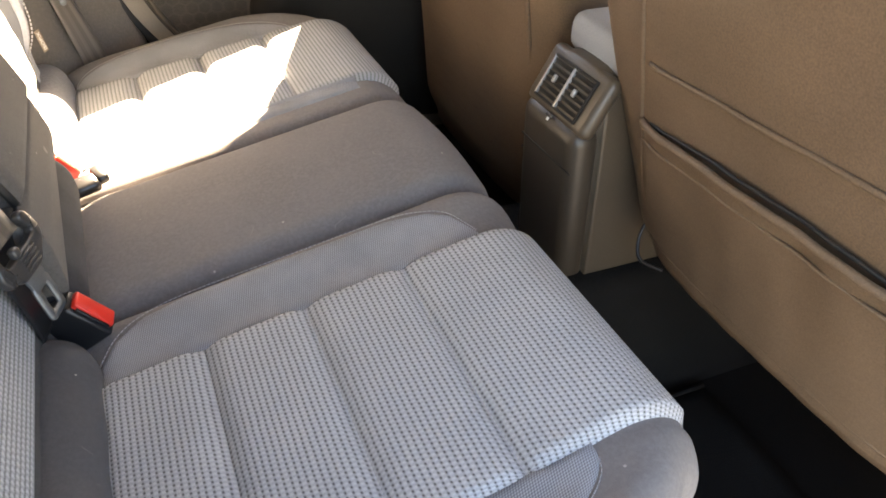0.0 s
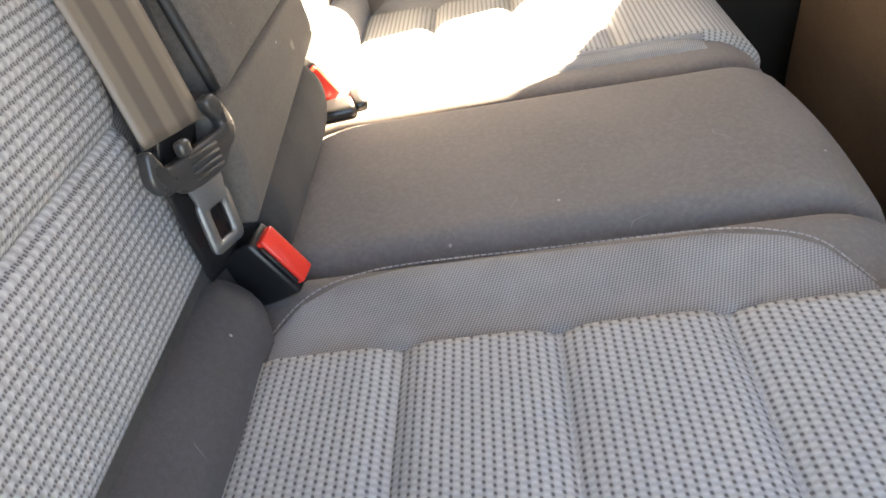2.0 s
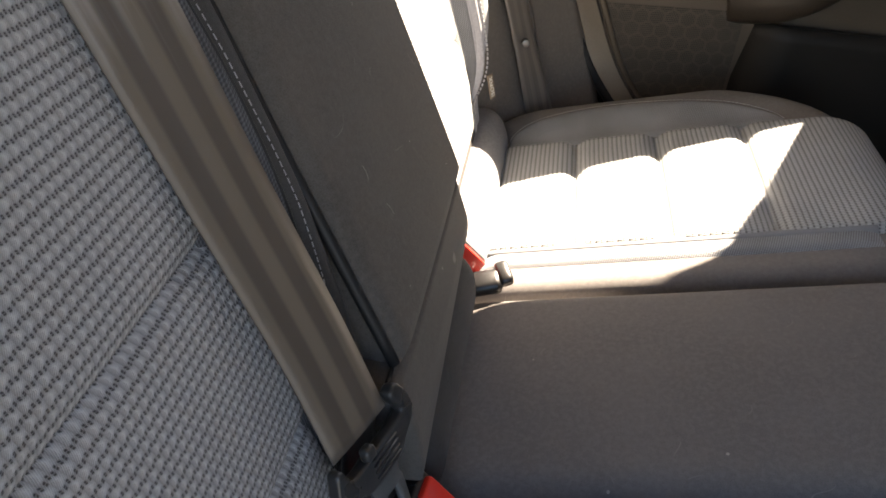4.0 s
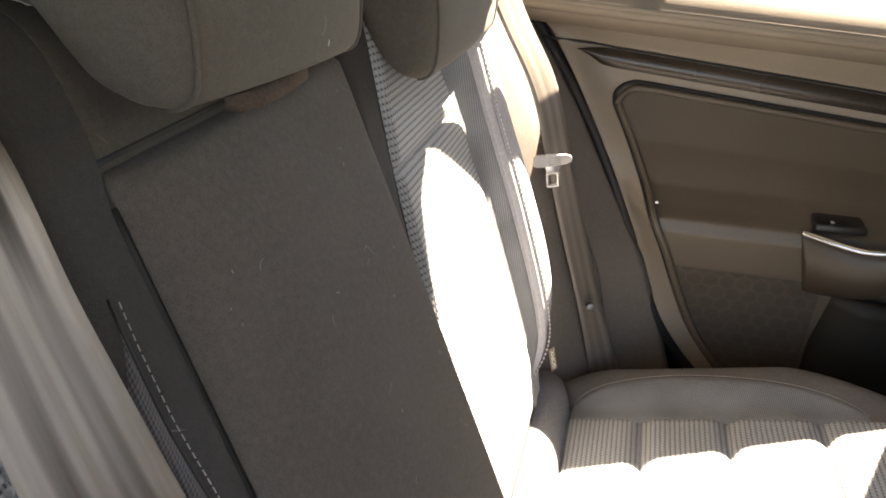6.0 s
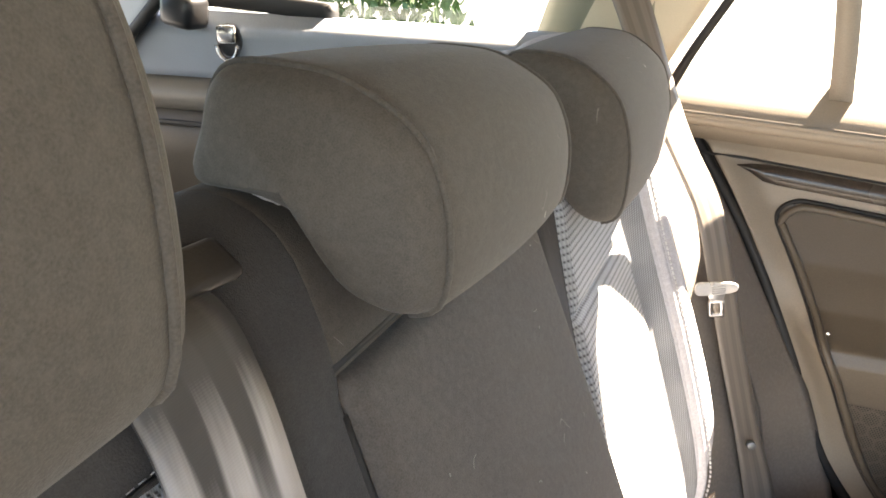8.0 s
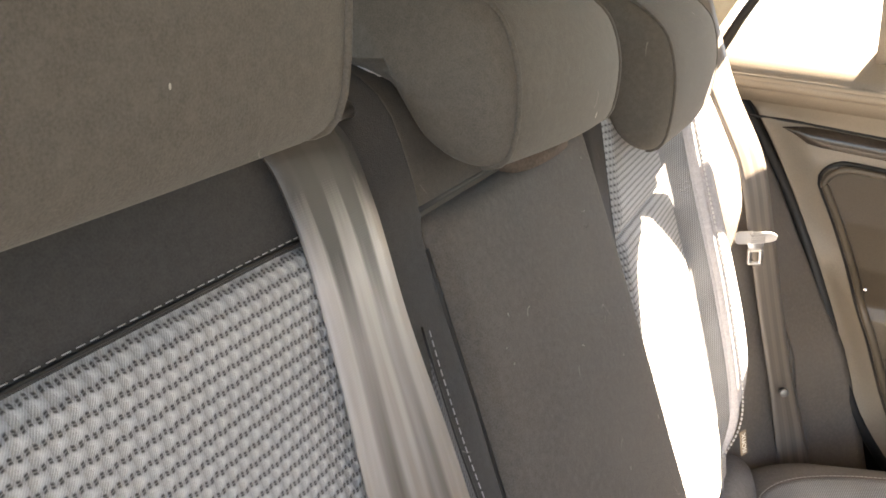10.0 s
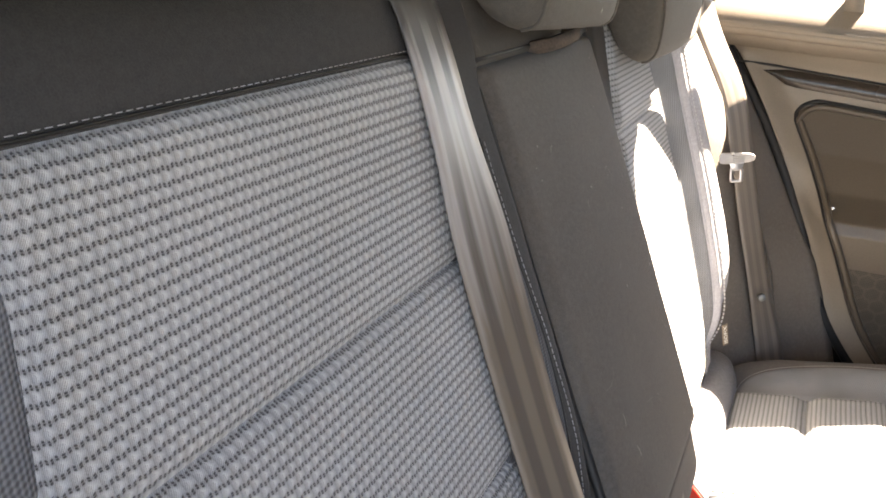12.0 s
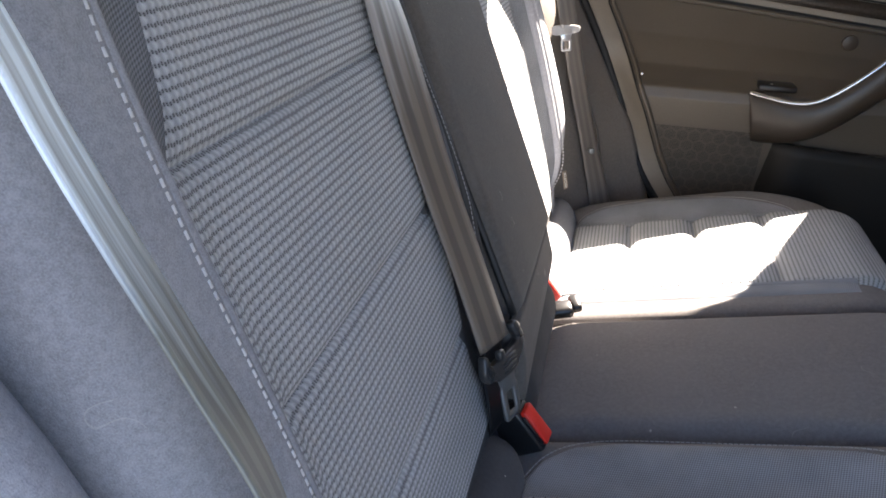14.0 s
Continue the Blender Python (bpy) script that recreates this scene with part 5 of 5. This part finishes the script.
part("socket", disc(pose(-1.055, 0.632, 0.833, 90), 0.024, 0.003), BLACK, hook, "black round socket")
_bm = bmesh.new()
tube([(-1.055 + 0.019 * math.cos(a), 0.624, 0.826 + 0.022 * math.sin(a)) for a in np.linspace(math.pi, math.tau, 14)], 0.004, _bm, 8)
block(pose(-1.055, 0.624, 0.842), 0.034, 0.008, 0.026, 0.004, _bm)
part("loop", _bm, CHROME, hook)
_pp = thing("cover_bracket", "dark plastic bracket at the quarter window", "bracket")
part("bracket", block(pose(-1.12, 0.615, 0.875, 0, 10, 0), 0.06, 0.05, 0.05, 0.012), BLACK, _pp)


# ---- front seats ----
def front_seat(sign, label, lean, shift, wide=0.0, bottom=0.266, pocket=True):
    owner = thing("front_seat", label, "front seat", group="front seats")

    def folds(y, z):
        """Soft upright folds of the slack cover."""
        return 0.0013 * math.sin(y * 52 + 1.6 * math.sin(z * 7 + 1)) * ease(z, 0.30, 0.42) + 0.0005 * math.sin(y * 117 + z * 13)

    def section(z, grow=0.0):
        low = z
        if z < 0.45:
            z = 0.266 + (z - bottom) * (0.45 - 0.266) / (0.45 - bottom)
        inner = float(np.interp(z, [0.18, 0.23, 0.27, 0.32, 0.45, 0.58, 0.80, 0.95], [0.24, 0.180, 0.145, 0.120, 0.080, 0.045, 0.08, 0.18])) + shift - wide
        outer = float(np.interp(z, [0.18, 0.25, 0.40, 0.60, 0.80, 0.95], [0.50, 0.545, 0.57, 0.58, 0.55, 0.46])) + shift
        cx = 0.338 - lean * (z - 0.25) + 0.06
        thick = 0.062 - 0.025 * ease(-z, -0.31, -0.266)
        yc, w = (inner + outer) / 2, (outer - inner) / 2
        ring = []
        for k in range(48):
            a = k * math.tau / 48
            c, s = math.cos(a), math.sin(a)
            y = yc + (w + grow) * math.copysign(abs(s) ** 0.6, s)
            x = cx - (thick + grow) * math.copysign(abs(c) ** 0.5, c) - (folds(y, low) if c > 0.3 else 0.0)
            ring.append((x, sign * y, low))
        return ring
    hx = 0.398 - lean * 0.82
    # unseen head pad, added to block sun through the front window
    part("head_pad", loft([[(hx + 0.05 * k * math.copysign(abs(math.cos(a)) ** 0.6, math.cos(a)), sign * (0.33 + shift) + 0.13 * k * math.copysign(abs(math.sin(a)) ** 0.6, math.sin(a)), z) for a in [n * math.tau / 28 for n in range(28)]] for z, k in ((1.0, 0.7), (1.01, 0.9), (1.04, 1.0), (1.10, 0.98), (1.13, 0.85), (1.14, 0.6))]), LEATHERETTE, owner)
    for dy in (-0.06, 0.06):
        part("post", tube([(hx, sign * (0.33 + shift) + dy, 0.94), (hx, sign * (0.33 + shift) + dy, 1.02)], 0.006, None, 10), STEEL, owner)
    part("seat_back", loft([section(z) for z in np.linspace(bottom, 0.97, 46)]), LEATHERETTE, owner)

    def rear_at(y, z, off):
        """A place off metres behind the back of the seat."""
        inner = float(np.interp(z, [0.18, 0.23, 0.27, 0.32, 0.45, 0.58, 0.80, 0.95], [0.24, 0.180, 0.145, 0.120, 0.080, 0.045, 0.08, 0.18])) + shift
        outer = float(np.interp(z, [0.18, 0.25, 0.40, 0.60, 0.80, 0.95], [0.50, 0.545, 0.57, 0.58, 0.55, 0.46])) + shift
        yc, w = (inner + outer) / 2, (outer - inner) / 2
        sn = min(abs(y - yc) / w, 0.999) ** (1 / 0.6)
        c = math.sqrt(1 - sn * sn) ** 0.5
        return Vector((0.338 - lean * (z - 0.25) + 0.06 - (0.062 + off) * c - folds(y, z), sign * y, z))

    y_in, y_out = 0.140 + shift, 0.54 + shift

    def pocket_top(q):
        return 0.456 + 0.008 * math.sin(math.pi * q) + 0.012 * q

    def pocket_fn(i, j):
        z0 = 0.285
        z = z0 + (pocket_top(i) - z0) * j
        y = y_in + (y_out - y_in) * i
        puff = 0.004 + 0.0115 * math.sin(math.pi * i) ** 0.5 * j ** 3 + 0.0022 * math.sin(i * 17 + j * 3 + 2 * math.sin(i * 9)) * j
        return rear_at(y, z, puff), (y, z)
    b = grid(pocket_fn, 40, 20)
    thicken(b, (0.003, 0, 0))
    pk = pocket and part("map_pocket", b, LEATHERETTE, owner, "brown-grey sagging map pocket")
    pocket and part("hem", tube([rear_at(y_in + (y_out - y_in) * k / 40, pocket_top(k / 40), 0.006 + 0.0115 * math.sin(math.pi * k / 40) ** 0.5) for k in range(41)], 0.0045, None, 8), LEATHERETTE, pk)
    # black cord stands for the shade inside the pocket's mouth
    pocket and part("opening_shade", tube([rear_at(y_in + 0.004 + (y_out - y_in - 0.008) * k / 40, pocket_top(k / 40) + 0.0065 * math.sin(math.pi * k / 40) ** 0.4, 0.0060 * math.sin(math.pi * k / 40) ** 0.5) for k in range(41)], 0.0018, None, 8), SEAL, pk, "black strip for the shade in the pocket's mouth")
    pocket and part("hem_ridge", tube([rear_at(y_in + (y_out - y_in) * k / 40, pocket_top(k / 40) - 0.022, 0.0045 + 0.0085 * math.sin(math.pi * k / 40) ** 0.5) for k in range(41)], 0.0022, None, 8), LEATHERETTE, pk)
    part("piping", tube([rear_at(y_in - 0.006, z, 0.0018) for z in np.linspace(0.29, 0.9, 30)], 0.0036, None, 6), LEATHERETTE, owner)
    part("seam", tube([rear_at(y_in + 0.01 + (y_out - y_in) * k / 30, 0.525 + 0.02 * k / 30, 0.0022) for k in range(31)], 0.0030, None, 6), LEATHERETTE, owner)
    pocket and part("lower_piping", tube([rear_at(y_in + (y_out - y_in) * k / 30, 0.305, 0.001) for k in range(31)], 0.0035, None, 8), LEATHERETTE, owner)

    bm = block(pose(0.66, sign * (0.36 + shift), 0.275, 0, 6), 0.46, 0.44, 0.12, 0.04, None, 4)
    part("seat_cushion", bm, LEATHERETTE, owner)
    part("release_wire", tube([tuple(p) for p in curve([(0.345, sign * (0.128 + shift), 0.31), (0.334, sign * (0.134 + shift), 0.285), (0.330, sign * (0.150 + shift), 0.266), (0.345, sign * (0.175 + shift), 0.264)], 16)], 0.0022, None, 8), BLACK, owner, "thin dark wire at the lower corner")
    return owner


front_seat(-1, "brown-grey front seat with a sagging map pocket on its back", 0.26, 0.0, 0.018)
front_seat(1, "brown-grey front seat across the centre console", 0.20, 0.0, 0.0, 0.13, False)

# ---- centre console ----
console = thing("centre_console", "centre console with two rear air vents in a silver frame", "centre console")


def console_ring(x):
    top = float(np.interp(x, [0.24, 0.27, 0.31, 0.9], [0.45, 0.472, 0.48, 0.46]))
    ring = []
    for k in range(40):
        a = k * math.tau / 40
        c, s = math.cos(a), math.sin(a)
        z = top / 2 + 0.004 + (top / 2 - 0.004) * math.copysign(abs(s) ** 0.3, s)
        ring.append((x + 0.1 * max(0.41 - z, 0.0), -0.018 + 0.066 * math.copysign(abs(c) ** 0.5, c), z))
    return ring


part("body", loft([console_ring(x) for x in (0.284, 0.29, 0.30, 0.4, 0.6, 0.9)]), CONSOLE, console, "brown-grey plastic side")
_vm = frame_of((0.268, -0.018, 0.428), (0, -1, 0), (0.50, 0, 1))
part("rear_panel", block(pose(0.288, -0.018, 0.208, 0, -5.6), 0.042, 0.124, 0.41, 0.018, None, 4), HANDLE, console, "dark brown plastic rear panel")
part("vent_panel", block(_vm @ pose(0, 0.014, -0.006), 0.128, 0.078, 0.022, 0.010, None, 4), CONSOLE, console, "brown-grey plastic vent panel")
for x, w in ((-0.043, 0.0030), (0.0, 0.0045)):
    part("vent_bar", block(_vm @ pose(x, 0.012, 0.006), w, 0.053, 0.006, 0.001), SATIN, console, "silver vent bar")
_f = block(_vm @ pose(0.043, 0.012, 0.006), 0.0025, 0.052, 0.006, 0.001)
for s in (-1, 1):
    block(_vm @ pose(0, 0.012 + s * 0.026, 0.006), 0.088, 0.003, 0.006, 0.0008, _f)
part("vent_rim", _f, VOID, console, "dark vent rim")
for s in (-1, 1):
    vent = part("vent", block(_vm @ pose(s * 0.0215, 0.012, 0.0035), 0.039, 0.048, 0.002, 0.0004), SEAL, console, "dark air vent")
    for k in range(6):
        part("slat", block(_vm @ pose(s * 0.0215, -0.007 + 0.0078 * k, 0.006, 35), 0.038, 0.007, 0.0012, 0.0003, None, 1), VOID, vent)
    part("slider", block(_vm @ pose(s * 0.0215, 0.014, 0.010), 0.005, 0.010, 0.005, 0.0015), SATIN, vent, "bright slider tab")
part("thumb_wheel", block(_vm @ pose(0.0, -0.024, 0.006), 0.012, 0.005, 0.004, 0.001), BLACK, console)
part("mark", block(_vm @ pose(0.0, -0.029, 0.0058), 0.004, 0.004, 0.001, 0.0003), TAG, console)
part("panel_seam", block(pose(0.2517, -0.022, 0.360), 0.0014, 0.116, 0.002, 0.0004), SEAL, console)
part("armrest_lid", block(pose(0.48, -0.022, 0.495, 0, -2), 0.36, 0.14, 0.05, 0.018, None, 4), CARGO, console, "grey armrest lid")

# ---- floor mats ----
def mat_fn(i, j):
    return Vector((0.16 + 0.34 * i, -0.58 + 0.40 * j, 0.006 + 0.004 * math.sin(i * 9 + j * 7))), (i, j)


_m = thing("floor_mat", "black carpet mat in the rear footwell", "floor mat")
_b = grid(mat_fn, 14, 16)
thicken(_b, (0, 0, -0.004))
part("mat", _b, CARPET, _m)
part("binding", tube([(0.165, -0.575 + 0.39 * k / 20, 0.012) for k in range(21)] + [(0.165 + 0.33 * k / 16, -0.185, 0.012) for k in range(17)], 0.004), CARPET, _m)

# ---- outside: a hedge behind the quarter window ----
def hedge(x0, x1, y0, z1):
    rng = random.Random(4)
    bm = bmesh.new()
    for _ in range(5200):
        c = Vector((rng.uniform(x0, x1), y0 + rng.uniform(0, 0.8), -0.3 + (z1 + 0.3) * rng.random() ** 0.8))
        q = Euler((rng.uniform(0, 6), rng.uniform(0, 6), rng.uniform(0, 6))).to_matrix()
        s = rng.uniform(0.05, 0.11)
        bm.faces.new([bm.verts.new(c + q @ Vector(v) * s) for v in ((-1, 0, 0), (0, -0.45, 0.1), (1, 0, 0), (0, 0.45, 0.1))])
    return bm


h = tagged(part("hedge", hedge(-9, -3.2, 6.5, 1.5), LEAF, None, "", False), "leafy green hedge beyond the car", "hedge", kind="stuff")
